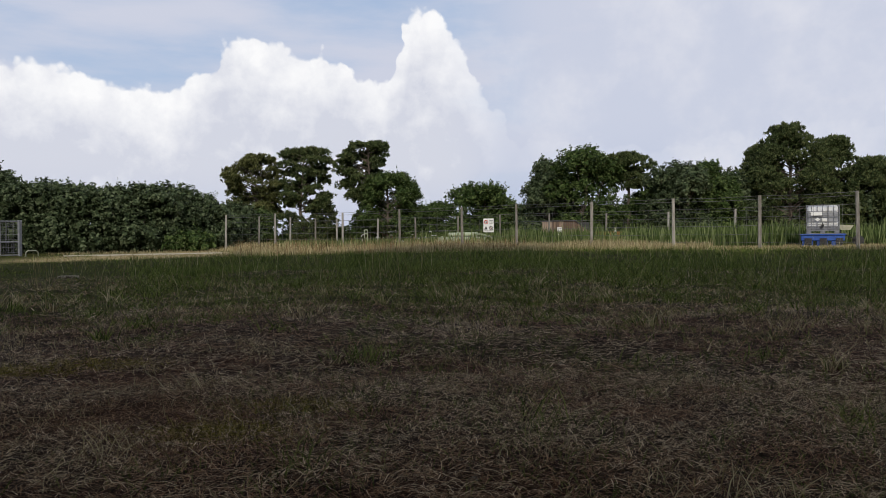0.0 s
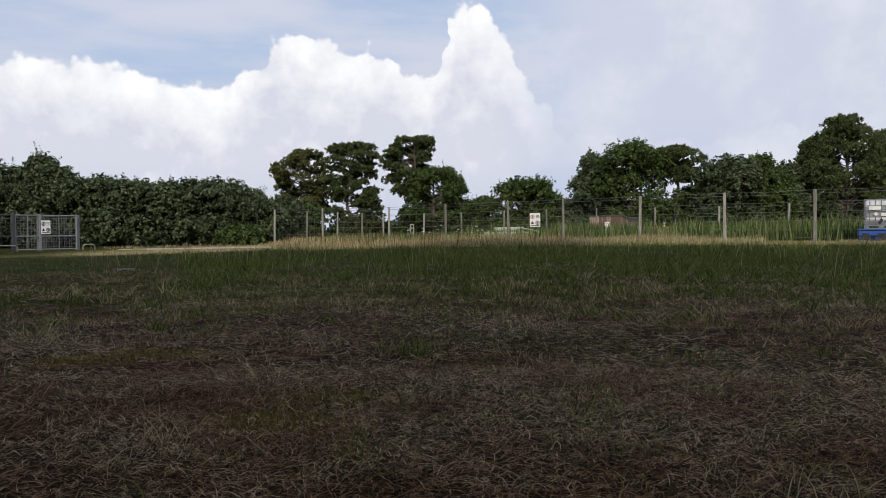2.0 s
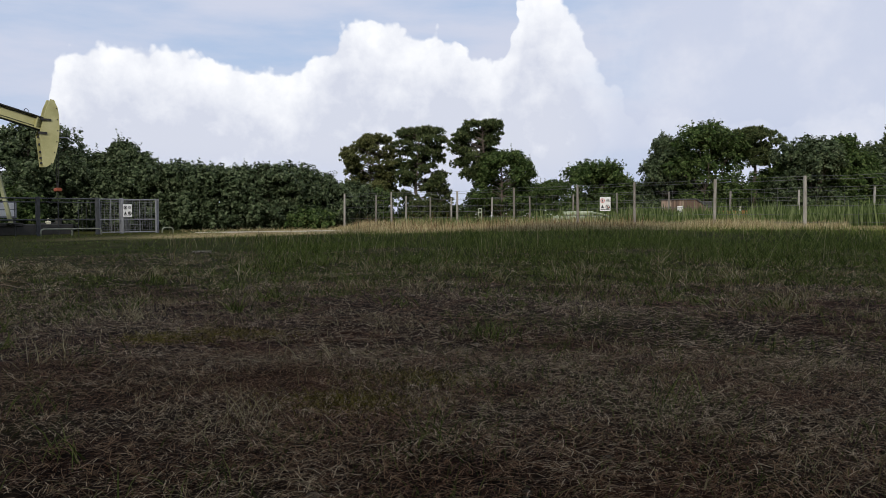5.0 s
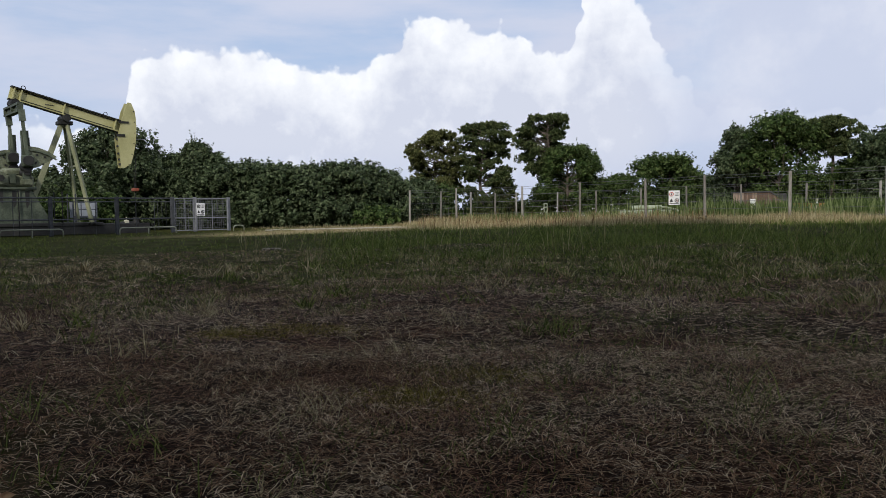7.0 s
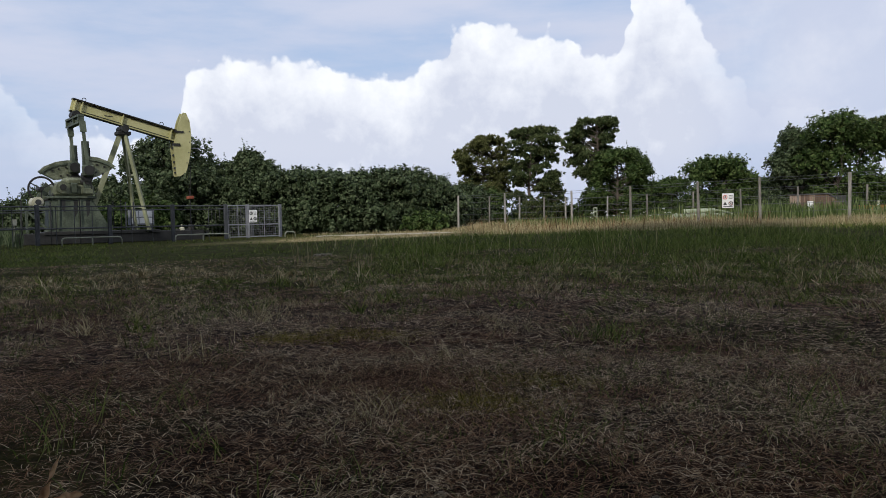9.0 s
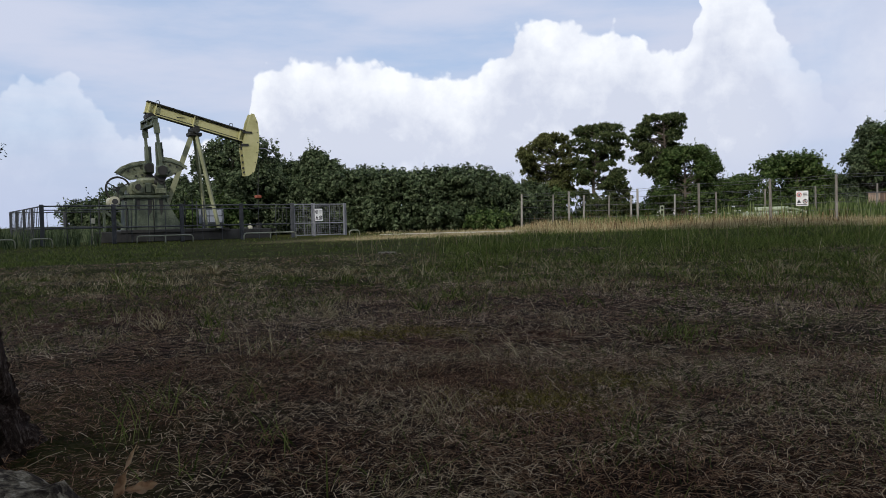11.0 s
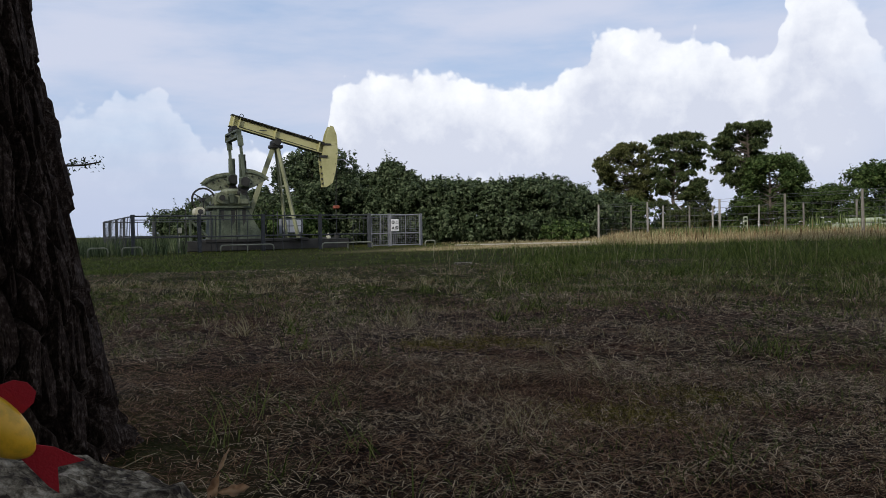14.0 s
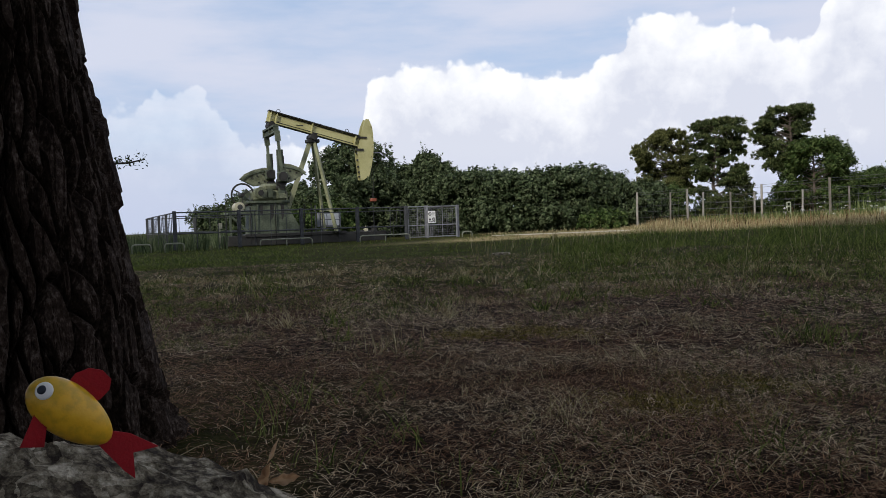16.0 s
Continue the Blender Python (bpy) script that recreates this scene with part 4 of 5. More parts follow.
def build_enclosure():
    t = yard_thing("enclosure_fence", 5.0, 0.0, "grey steel fence of posts and rails round the pumpjack", "fence")
    top, mid = 1.28, 0.48
    fronts = [0.0, 2.39, 4.87, 7.25, 9.45]
    corners = [(0.0, 0.0), (9.45, 0.0)]
    for u in fronts:
        w = 0.07
        ypart("post", add_box(bmesh.new(), (u - w, -0.06, BASE), (u + w, 0.06, top + 0.06), 0.012), M_FENCE, t)
    for a, b in zip(fronts, fronts[1:]):
        for z, r in ((top, 0.025), (top - 0.14, 0.018), (mid, 0.028)):
            ypart("rail", rod((a + 0.07, 0, z), (b - 0.07, 0, z), r, seg=6), M_FENCE, t)
        panel_bars(a, b, 0, 0, BASE, top, 0.62, 0.014, t)
    # back and sides
    back = [0.0, 2.3, 4.6, 6.9, 9.2, 11.9]
    for u in back:
        ypart("post", add_box(bmesh.new(), (u - 0.06, 10.94, BASE), (u + 0.06, 11.06, top), 0.01), M_FENCE, t)
    for a, b in zip(back, back[1:]):
        for z in (top - 0.03, mid + 0.05):
            ypart("rail", rod((a, 11, z), (b, 11, z), 0.024, seg=6), M_FENCE, t)
        panel_bars(a, b, 11, 11, BASE, top, 0.6, 0.013, t)
    for u in (0.0, 11.9):
        for v in (2.75, 5.5, 8.25):
            ypart("post", add_box(bmesh.new(), (u - 0.05, v - 0.05, BASE), (u + 0.05, v + 0.05, top), 0.01), M_FENCE, t)
        for z in (top, mid):
            ypart("rail", rod((u, 0, z), (u, 11, z), 0.024, seg=6), M_FENCE, t)
        panel_bars(u, u, 0, 11, BASE, top, 0.5, 0.013, t)
    # the pair of wire-mesh gates
    for u0, u1 in ((9.52, 10.43), (10.47, 11.86)):
        g = yard_thing("mesh_gate", u0, -0.02, "light grey galvanised wire-mesh gate in a tube frame", "gate", "gates of the enclosure")
        for q, w in (((u0, BASE + 0.06), 0.03), ((u1, BASE + 0.06), 0.035)):
            ypart("stile", rod((q[0], -0.02, q[1]), (q[0], -0.02, top + 0.03), w, seg=8), M_GALV, g)
        for z in (BASE + 0.1, mid, top):
            ypart("rail", rod((u0, -0.02, z), (u1, -0.02, z), 0.024, seg=8), M_GALV, g)
        bm = bmesh.new()
        for i in range(1, int((u1 - u0) / 0.1)):
            add_rod(bm, (u0 + i * 0.1, -0.02, BASE + 0.1), (u0 + i * 0.1, -0.02, top), 0.004, seg=3)
        for i in range(1, 14):
            add_rod(bm, (u0, -0.02, BASE + 0.1 + i * 0.1), (u1, -0.02, BASE + 0.1 + i * 0.1), 0.004, seg=3)
        tagged(ypart("wire_mesh", bm, M_GALV, g), kind="stuff")
        ypart("middle_bar", rod(((u0 + u1) / 2, -0.02, BASE + 0.1), ((u0 + u1) / 2, -0.02, top), 0.016, seg=6), M_GALV, g)
    for u, w in ((10.45, 0.0), (11.95, 0.0)):
        p = yard_thing("gate_post", u, 0.05, "square galvanised steel gate post", "post", "gate posts")
        ypart("post", add_box(bmesh.new(), (u - 0.06, 0.02, BASE), (u + 0.06, 0.14, top + 0.05), 0.01), M_GALV, p)
    # low hoops in front
    spans = [(3.0, 5.05), (7.05, 9.25), (11.72, 12.2), (-0.48, 0.2), (-1.6, -0.95)]
    for u0, u1 in spans:
        v = -0.8
        h = yard_thing("guard_hoop", (u0 + u1) / 2, v, "low pale green bent-tube guard rail in the grass", "guard rail", "guard rails")
        z1 = 0.14
        o = Vector(h["origin"])
        pts = [(u0, v, BASE - 0.05), (u0, v, z1 - 0.1), (u0 + 0.03, v, z1 - 0.03), (u0 + 0.1, v, z1), (u1 - 0.1, v, z1), (u1 - 0.03, v, z1 - 0.03), (u1, v, z1 - 0.1), (u1, v, BASE - 0.05)]
        tube("rail", [Vector(p) - o for p in pts], 0.028, M_HOOP, h)
        if u1 - u0 > 1.2:
            ypart("middle_leg", rod(((u0 + u1) / 2, v, BASE - 0.05), ((u0 + u1) / 2, v, z1), 0.024), M_HOOP, h)
    # cabinets behind the front fence
    c = yard_thing("switch_cabinet", 7.2, 3.9, "white and grey electrical cabinet with small panels", "cabinet")
    ypart("body", add_box(bmesh.new(), (6.75, 3.7, 0.55), (7.75, 4.1, 1.2), 0.01), M_GALV, c)
    for i in range(3):
        for j in range(2):
            ypart("panel", add_box(bmesh.new(), (6.8 + 0.31 * i, 3.68, 0.62 + 0.29 * j), (7.07 + 0.31 * i, 3.7, 0.87 + 0.29 * j), 0.005), M_WHITE, c)
    for u in (6.8, 7.65):
        ypart("leg", box((u, 3.75, BASE), (u + 0.06, 3.81, 0.55)), M_GALV, c)
    for u, v, h in ((2.1, 1.1, 1.5), (3.05, 1.0, 1.42), (4.05, 0.9, 1.55), (5.55, 0.9, 1.5), (6.3, 4.6, 1.6)):
        k = yard_thing("stand_pipe", u, v, "thin dark upright steel pipe in the yard", "pipe", "stand pipes")
        ypart("pipe", rod((u, v, BASE), (u, v, h), 0.022, seg=7), M_DARK, k)
        ypart("cap", rod((u, v, h), (u, v, h + 0.04), 0.03, seg=7), M_DARK, k)
    s = yard_thing("junction_post", 1.75, 0.6, "white junction box on a thin post", "electrical box")
    ypart("post", rod((1.75, 0.6, BASE), (1.75, 0.6, 0.7), 0.025), M_CREAM, s)
    ypart("box", add_box(bmesh.new(), (1.68, 0.52, 0.62), (1.84, 0.62, 0.84), 0.01), M_CREAM, s)


build_enclosure()


def warning_sign(m, w, h, label, tint):
    """A white board with four small warning pictures."""
    t = thing("warning_sign", m, label, "sign", "warning signs")
    part("board", box((-w / 2, -0.006, -h / 2), (w / 2, 0.006, h / 2), 0.004), M_WHITE, t)
    def ring(x, z, r, mat):
        bm = bmesh.new()
        for i in range(14):
            a, b = math.tau * i / 14, math.tau * (i + 1) / 14
            add_bar(bm, (x + r * math.cos(a), -0.009, z + r * math.sin(a)), (x + r * math.cos(b), -0.009, z + r * math.sin(b)), 0.004, 0.028)
        part("ring", bm, mat, t, "printed red ring" if mat is M_RED else "printed dark ring")
    ring(-w * 0.24, h * 0.24, w * 0.17, tint)
    ring(w * 0.24, -h * 0.2, w * 0.17, M_INK)
    part("slash", bar((w * 0.14, -0.01, -h * 0.12), (w * 0.34, -0.01, -h * 0.28), 0.004, 0.026), tint, t)
    part("figure", box((-w * 0.29, -0.011, h * 0.17), (-w * 0.19, -0.007, h * 0.31)), M_INK, t)
    part("figure", box((w * 0.19, -0.0115, -h * 0.26), (w * 0.29, -0.0125, -h * 0.14)), M_INK, t)
    bm = bmesh.new()
    add_slab(bm, [(-w * 0.42, -h * 0.3), (-w * 0.08, -h * 0.3), (-w * 0.25, -h * 0.06)], -0.01, -0.006)
    part("triangle", bm, M_INK, t)
    for i in range(3):
        part("text_bar", box((w * 0.08, -0.01, h * (0.32 - 0.09 * i)), (w * 0.4, -0.006, h * (0.355 - 0.09 * i))), M_INK, t, "unreadable line of print")
    part("text_bar", box((-w * 0.42, -0.01, -h * 0.42), (w * 0.42, -0.006, -h * 0.38)), M_INK, t, "unreadable line of print")


warning_sign(YARD @ Matrix.Translation((10.62, -0.09, 0.83)), 0.36, 0.52, "white warning board with black symbols on the gate", M_INK)

# ---- the wire fences and what stands behind them ----
FRONT = [(9.45, 23.36), (7.29, 25.27), (5.0, 27.04), (2.41, 28.9), (-0.33, 31.2), (-2.62, 32.7), (-5.59, 34.6), (-8.6, 36.3), (-12.14, 37.06), (-14.82, 37.48)]


def ground_z(x, y):
    return float(rise(np.float64(x), np.float64(y)))


def wire_fence(points, tops, wires, label, seed, thick=0.054):
    r = random.Random(seed)
    x0, y0 = points[0]
    t = thing("wire_fence", Matrix.Translation((x0, y0, ground_z(x0, y0))), label, "fence")
    o = t.matrix_world.translation
    heads = []
    for (x, y), top in zip(points, tops):
        z = ground_z(x, y)
        lean = (r.uniform(-0.03, 0.03), r.uniform(-0.03, 0.03))
        bm = bmesh.new()
        add_rod(bm, Vector((x, y, z - 0.1)) - o, Vector((x + lean[0], y + lean[1], top)) - o, thick * r.uniform(0.95, 1.1), thick * r.uniform(0.85, 1.0), 9)
        part("post", bm, M_POST, t, smooth=False)
        heads.append((Vector((x, y, z)), Vector((x + lean[0], y + lean[1], top))))
    for (a0, a1), (b0, b1) in zip(heads, heads[1:]):
        for k in wires:
            p, q = a0.lerp(a1, k) - o, b0.lerp(b1, k) - o
            m = (p + q) / 2 - Vector((0, 0, r.uniform(0.005, 0.03)))
            tube("wire", [p, m, q], 0.006, M_WIRE, t)
        n = max(3, int((b0 - a0).length / 0.4))
        for i in range(1, n):
            p, q = a0.lerp(b0, i / n) - o, a1.lerp(b1, i / n) - o
            part("stay_wire", rod(p, p.lerp(q, 0.8), 0.003, seg=3), M_WIRE, t)
    return t


wire_fence(FRONT, [1.8, 1.8, 1.81, 1.82, 1.85, 1.83, 1.83, 1.76, 1.77, 1.73], (0.12, 0.28, 0.44, 0.6, 0.78, 0.93, 0.99), "weathered grey wooden posts strung with sagging wire", 1)
BACK = [(az, d) for az, d in ((19.3, 44), (17.1, 44), (15.3, 45), (13.75, 46), (10.8, 46), (8.0, 45), (4.9, 44), (1.8, 42), (-1.75, 41), (-5.8, 41), (-10.1, 40), (-14.5, 38), (-19.5, 37))]
BACK_EL = [1.6, 1.51, 1.43, 1.38, 1.41, 1.48, 1.55, 1.65, 1.69, 1.69, 1.71, 1.83, 1.9]
wire_fence([tuple(heading(az, d).xy) for az, d in BACK], [0.55 + d * math.tan(radians(e)) for (az, d), e in zip(BACK, BACK_EL)], (0.3, 0.5, 0.7, 0.95), "row of grey wooden posts with wire beyond the first fence", 2, 0.05)

sign_m = Matrix.Translation((-1.48, 31.84, 1.03)) @ Matrix.Rotation(radians(2), 4, "Z")
warning_sign(sign_m, 0.42, 0.56, "white warning board with red and black symbols on the wire fence", M_RED)


def facing(az, dist, z):
    """A frame at a heading: x to the right, y away."""
    p = heading(az, dist, z)
    return Matrix.Translation(p) @ Matrix.Rotation(radians(az), 4, "Z")


def build_ibc():
    z0 = ground_z(10.5, 29.2)
    base = facing(-19.95, 32.0, z0)
    s = thing("spill_pallet", base, "blue plastic spill pallet with fork openings, in the grass", "pallet")
    for x in (-0.68, -0.2, 0.28):
        part("leg", box((x, -0.62, 0), (x + 0.36, 0.62, 0.24), 0.02), M_BLUE, s)
    part("tray", box((-0.72, -0.66, 0.2), (0.72, 0.66, 0.46), 0.03), M_BLUE, s)
    part("lip", box((-0.76, -0.70, 0.40), (0.76, 0.70, 0.455), 0.02), M_BLUE, s)
    # black plates stand in for the shade inside the fork openings
    for x in (-0.6, -0.1, 0.42):
        part("opening", box((x, -0.672, 0.06), (x + 0.24, -0.655, 0.3)), M_INK, s)
    t = thing("liquid_tank", base @ Matrix.Translation((0.0, 0, 0.46)) @ Matrix.Diagonal((0.9, 1, 0.93, 1)), "white plastic bulk tank in a steel cage on a pallet", "tank")
    p = part("pallet", add_box(add_box(box((-0.6, -0.5, 0.10), (0.6, 0.5, 0.16), 0.01), (-0.6, -0.5, 0), (0.6, 0.5, 0.03), 0.005), (-0.58, -0.48, 0.16), (0.58, 0.48, 0.26), 0.01), M_GALV, t)
    for x in (-0.6, -0.09, 0.42):
        part("foot", box((x, -0.5, 0.03), (x + 0.18, 0.5, 0.10), 0.01), M_GALV, p)
    bottle = part("bottle", box((-0.56, -0.46, 0.26), (0.56, 0.46, 1.10), 0.06), M_TANK, t, "milky white plastic bottle")
    part("filled_zone", box((-0.563, -0.463, 0.42), (0.563, 0.463, 0.88), 0.05), M_FILL, bottle, "grey zone where the tank is filled")
    part("lid", rod((0, 0, 1.08), (0, 0, 1.16), 0.12, seg=16), M_INK, t)
    cage = part("cage", add_box(add_box(bmesh.new(), (-0.6, -0.5, 1.10), (0.6, -0.47, 1.13)), (-0.6, 0.47, 1.10), (0.6, 0.5, 1.13)), M_GALV, t)
    for z in (0.28, 0.47, 0.66, 0.88):
        for y in (-0.5, 0.5):
            part("hoop", rod((-0.6, y, z), (0.6, y, z), 0.012, seg=6), M_GALV, cage)
        for x in (-0.6, 0.6):
            part("hoop", rod((x, -0.5, z), (x, 0.5, z), 0.012, seg=6), M_GALV, cage)
    for i in range(7):
        x = -0.6 + 0.2 * i
        part("upright", rod((x, -0.505, 0.18), (x, -0.505, 1.12), 0.014, seg=6), M_GALV, cage)
        part("upright", rod((x, 0.505, 0.18), (x, 0.505, 1.12), 0.014, seg=6), M_GALV, cage)
    part("upper_plate", box((-0.44, -0.525, 0.7), (-0.02, -0.515, 0.86), 0.003), M_WHITE, t, "white label plate")
    part("label_plate", box((-0.02, -0.525, 0.48), (0.16, -0.515, 0.6), 0.003), M_WHITE, t)
    part("hazard_diamond", slab([(-0.28, 0.56), (-0.18, 0.48), (-0.1, 0.56), (-0.18, 0.64)], -0.525, -0.515), M_WHITE, t)
    part("outlet", add_rod(rod((0, -0.47, 0.33), (0, -0.62, 0.33), 0.05, seg=10), (0, -0.6, 0.33), (0, -0.6, 0.42), 0.02), M_INK, t)


build_ibc()


def build_shed():
    z0 = ground_z(2.1, 42)
    t = thing("timber_shed", facing(-2.95, 42.5, z0), "low weathered brown plank shed with a sloping roof", "shed")
    w = part("wall_frame", box((-1.24, 0.02, 0), (1.24, 1.6, 1.2)), M_SHEDROOF, t)
    n = 20
    for i in range(n):
        x = -1.26 + i * 2.52 / n
        h = 1.27 if x < 0.45 else 1.27 - (x - 0.45) * 0.72
        part("plank", box((x + 0.004, -0.015 + 0.006 * (i % 3), 0), (x + 2.52 / n - 0.004, 0.02, h)), M_SHED, w)
    part("roof", slab([(-1.36, 1.27), (-1.36, 1.31), (0.5, 1.33), (1.36, 0.72), (1.34, 0.66), (0.46, 1.28)], -0.08, 1.7), M_SHEDROOF, t)
    r = thing("steel_skip", facing(-5.85, 40.6, ground_z(4.1, 40.4)), "low rusty ochre steel skip half hidden by weeds", "skip")
    part("body", slab([(-0.75, 0), (0.75, 0), (0.82, 0.68), (-0.82, 0.68)], 0, 1.2), M_RUST, r)
    part("rim", box((-0.86, -0.04, 0.68), (0.86, 1.24, 0.74), 0.01), M_DARK, r)
    for x in (-0.45, 0.05, 0.5):
        part("rib", box((x, -0.05, 0.02), (x + 0.07, 0, 0.68)), M_RUST, r)
    for az, h, w in ((-5.55, 0.62, 0.1), (-6.45, 0.85, 0.1)):
        p = thing("marker_post", facing(az, 38.5, ground_z(*heading(az, 38.5).xy)), "short pale yellow plastic marker post", "post", "marker posts")
        part("post", box((-w / 2, -0.03, -0.05), (w / 2, 0.03, h), 0.01), M_CREAM, p)
        part("band", box((-w / 2 - 0.002, -0.032, h - 0.2), (w / 2 + 0.002, 0.032, h - 0.12)), M_WHITE, p)
    q = thing("white_plate", facing(-2.5, 39.0, ground_z(*heading(-2.5, 39).xy)), "small white plate on a short stake", "sign")
    part("stake", box((-0.02, 0, 0), (0.02, 0.03, 0.6)), M_POST, q)
    part("plate", box((-0.12, -0.02, 0.5), (0.12, 0, 0.9), 0.004), M_WHITE, q)


build_shed()


def build_machine():
    t = thing("pipe_manifold", facing(4.2, 39.0, ground_z(*heading(4.2, 39).xy)), "pale green painted pipework lying in the weeds", "machine")
    part("lower_pipe", rod((-1.45, 0, 0.3), (0.9, 0, 0.34), 0.16, seg=12), M_PIPE, t)
    part("upper_pipe", rod((-1.0, 0.25, 0.58), (0.5, 0.25, 0.6), 0.12, seg=12), M_PIPE, t)
    tube("bent_hose", [(0.3, -0.1, 0.62), (0.7, -0.1, 0.6), (1.1, -0.1, 0.5), (1.45, -0.1, 0.3), (1.6, -0.1, 0.05)], 0.05, M_PIPE, t)
    tube("bent_hose", [(0.2, -0.2, 0.45), (0.6, -0.2, 0.43), (1.0, -0.2, 0.3), (1.2, -0.2, 0.05)], 0.045, M_PIPE, t)
    for x in (-1.3, -0.5, 0.25, 0.75):
        part("flange", rod((x, 0, 0.3), (x + 0.07, 0, 0.3), 0.23, seg=14), M_PIPE, t)
    for x in (-0.9, 0.3):
        part("stand", box((x, -0.2, 0), (x + 0.08, 0.4, 0.5)), M_PIPE, t)
    f = thing("slotted_stand", facing(11.65, 41.5, ground_z(*heading(11.65, 41.5).xy)), "small pale green slotted metal stand", "stand")
    for x in (-0.1, 0.06):
        part("upright", box((x, 0, 0), (x + 0.05, 0.05, 0.95)), M_PIPE, f)
    for z in (0.2, 0.45, 0.7, 0.9):
        part("rung", box((-0.05, 0, z), (0.06, 0.04, z + 0.06)), M_PIPE, f)
    y = thing("yellow_wheelbarrow", facing(-21.3, 32.8, ground_z(*heading(-21.3, 32.8).xy)), "pale yellow barrow with a dark wheel behind the weeds", "wheelbarrow")
    part("tray", slab([(-0.24, 0.8), (0.26, 0.76), (0.15, 0.6), (-0.16, 0.6)], -0.25, 0.25), M_CREAM, y)
    part("wheel", rod((0.42, -0.05, 0.2), (0.42, 0.05, 0.2), 0.2, seg=16), M_INK, y)
    part("handle", bar((-0.45, -0.2, 0.62), (0.42, -0.08, 0.2), 0.035, 0.035), M_DARK, y)
    part("handle", bar((-0.45, 0.2, 0.62), (0.42, 0.08, 0.2), 0.035, 0.035), M_DARK, y)
    part("leg", box((-0.2, -0.2, 0), (-0.16, 0.2, 0.6)), M_DARK, y)


build_machine()

# ---- the old pine by the viewpoint, the boulder and the painted fish ----
PINE = Vector((-2.05, 0.84, 0))


def build_old_pine():
    t = thing("old_pine", Matrix.Translation(PINE), "old pine with deeply cracked dark bark and a high crown", "tree")
    rows, cols = 370, 450
    zs = np.concatenate([np.linspace(-0.1, 1.7, 320), np.linspace(1.72, 9.0, 50)])
    ang = np.concatenate([np.linspace(-1.9, 0.6, 390, endpoint=False), np.linspace(0.6, math.tau - 1.9, 60, endpoint=False)])
    prof_z = [-0.1, 0.0, 0.08, 0.15, 0.3, 0.44, 0.73, 1.06, 1.6, 2.5, 5.0, 9.0]
    prof_r = [0.485, 0.435, 0.405, 0.39, 0.366, 0.343, 0.288, 0.240, 0.215, 0.205, 0.19, 0.16]
    rad = np.interp(zs, prof_z, prof_r)
    zz, aa = np.meshgrid(zs, ang, indexing="ij")
    rr = np.repeat(rad[:, None], cols, 1)
    flare = np.clip(0.45 - zz, 0, 1) * 0.16
    rr = rr * (1 + flare * np.cos(aa * 5 + 0.7)) * (1 + 0.02 * np.sin(aa * 3 + zz * 1.3))
    # bark plates: cells stretched upwards, with deep cracks between them
    flat = np.stack([np.cos(aa) * 0.34, np.sin(aa) * 0.34, zz * 0.2], -1)
    wob = np.stack([np.sin(zz * 9 + aa * 4) + 0.6 * np.sin(zz * 31 + aa * 17), np.cos(zz * 7 - aa * 5) + 0.6 * np.sin(zz * 37 - aa * 13), np.sin(aa * 9 + zz * 3) + np.sin(aa * 33)], -1) * 0.0042
    flat = (flat + wob).reshape(-1, 3)
    def cells(scale, shift):
        out = np.empty(len(flat))
        ids = np.empty(len(flat))
        for i, p in enumerate(flat):
            d, pts = noise.voronoi(Vector(p * scale + shift))
            out[i] = d[1] - d[0]
            ids[i] = (pts[0].x * 12.9 + pts[0].y * 7.3 + pts[0].z * 3.7) % 1.0
        return out.reshape(rr.shape), ids.reshape(rr.shape)
    c1, i1 = cells(27.0, 0.0)
    c2, i2 = cells(48.0, 5.0)
    plate = np.clip(c1 / 0.2, 0, 1) ** 0.75
    flake = np.clip(c2 / 0.05, 0, 1)
    disp = (plate - 0.9) * 0.044 + (i1 - 0.5) * 0.020 * plate + (i2 - 0.5) * 0.009 * plate + (flake - 0.8) * 0.003 * plate
    rr = rr + disp
    x, y = np.cos(aa) * rr, np.sin(aa) * rr
    verts = np.stack([x, y, zz], -1).reshape(-1, 3)
    i, j = np.meshgrid(np.arange(rows - 1), np.arange(cols), indexing="ij")
    a, b = i * cols + j, i * cols + (j + 1) % cols
    quads = np.stack([a, b, b + cols, a + cols], -1).reshape(-1, 4)
    part("trunk", arrays("trunk", verts, quads, M_BARK, smooth=False), None, t, "dark furrowed trunk")
    bm = bmesh.new()
    lobes = []
    for k in range(11):
        a = k * 2.399
        reach = 1.6 + 2.6 * ((k * 37) % 11) / 11
        z = 6.2 + 0.75 * k * 0.85
        c = Vector((math.cos(a) * reach, math.sin(a) * reach, z))
        add_rod(bm, (0, 0, z - 1.4 if z < 9.8 else 8.6), c, 0.09, 0.03, 7)
        lobes.append((c.x, c.y, c.z, 2.0, 2.0, 0.9))
    part("limbs", bm, M_BARK, t)
    part("crown", crown_mesh("crown", lobes, 16000, 0.3, M_NEEDLE, 77, needles=True), None, t)
    # a thin low shoot that shows beyond the trunk
    tw = [Vector((0.0, 0.0, 0.75)), heading(64, 4.2, 0.83) - PINE, heading(59.5, 4.9, 0.93) - PINE, heading(58, 5.2, 0.96) - PINE, heading(56.9, 5.4, 1.0) - PINE]
    low = tube("low_shoot", tw, [0.02, 0.014, 0.008, 0.006, 0.004], M_BARK, t)
    r3 = np.random.default_rng(5)
    k = 110
    s = r3.uniform(0.0, 1, k)
    a, b = np.array(tw[2]), np.array(tw[4])
    pts = a + (b - a) * s[:, None] + r3.normal(0, 0.022, (k, 3))
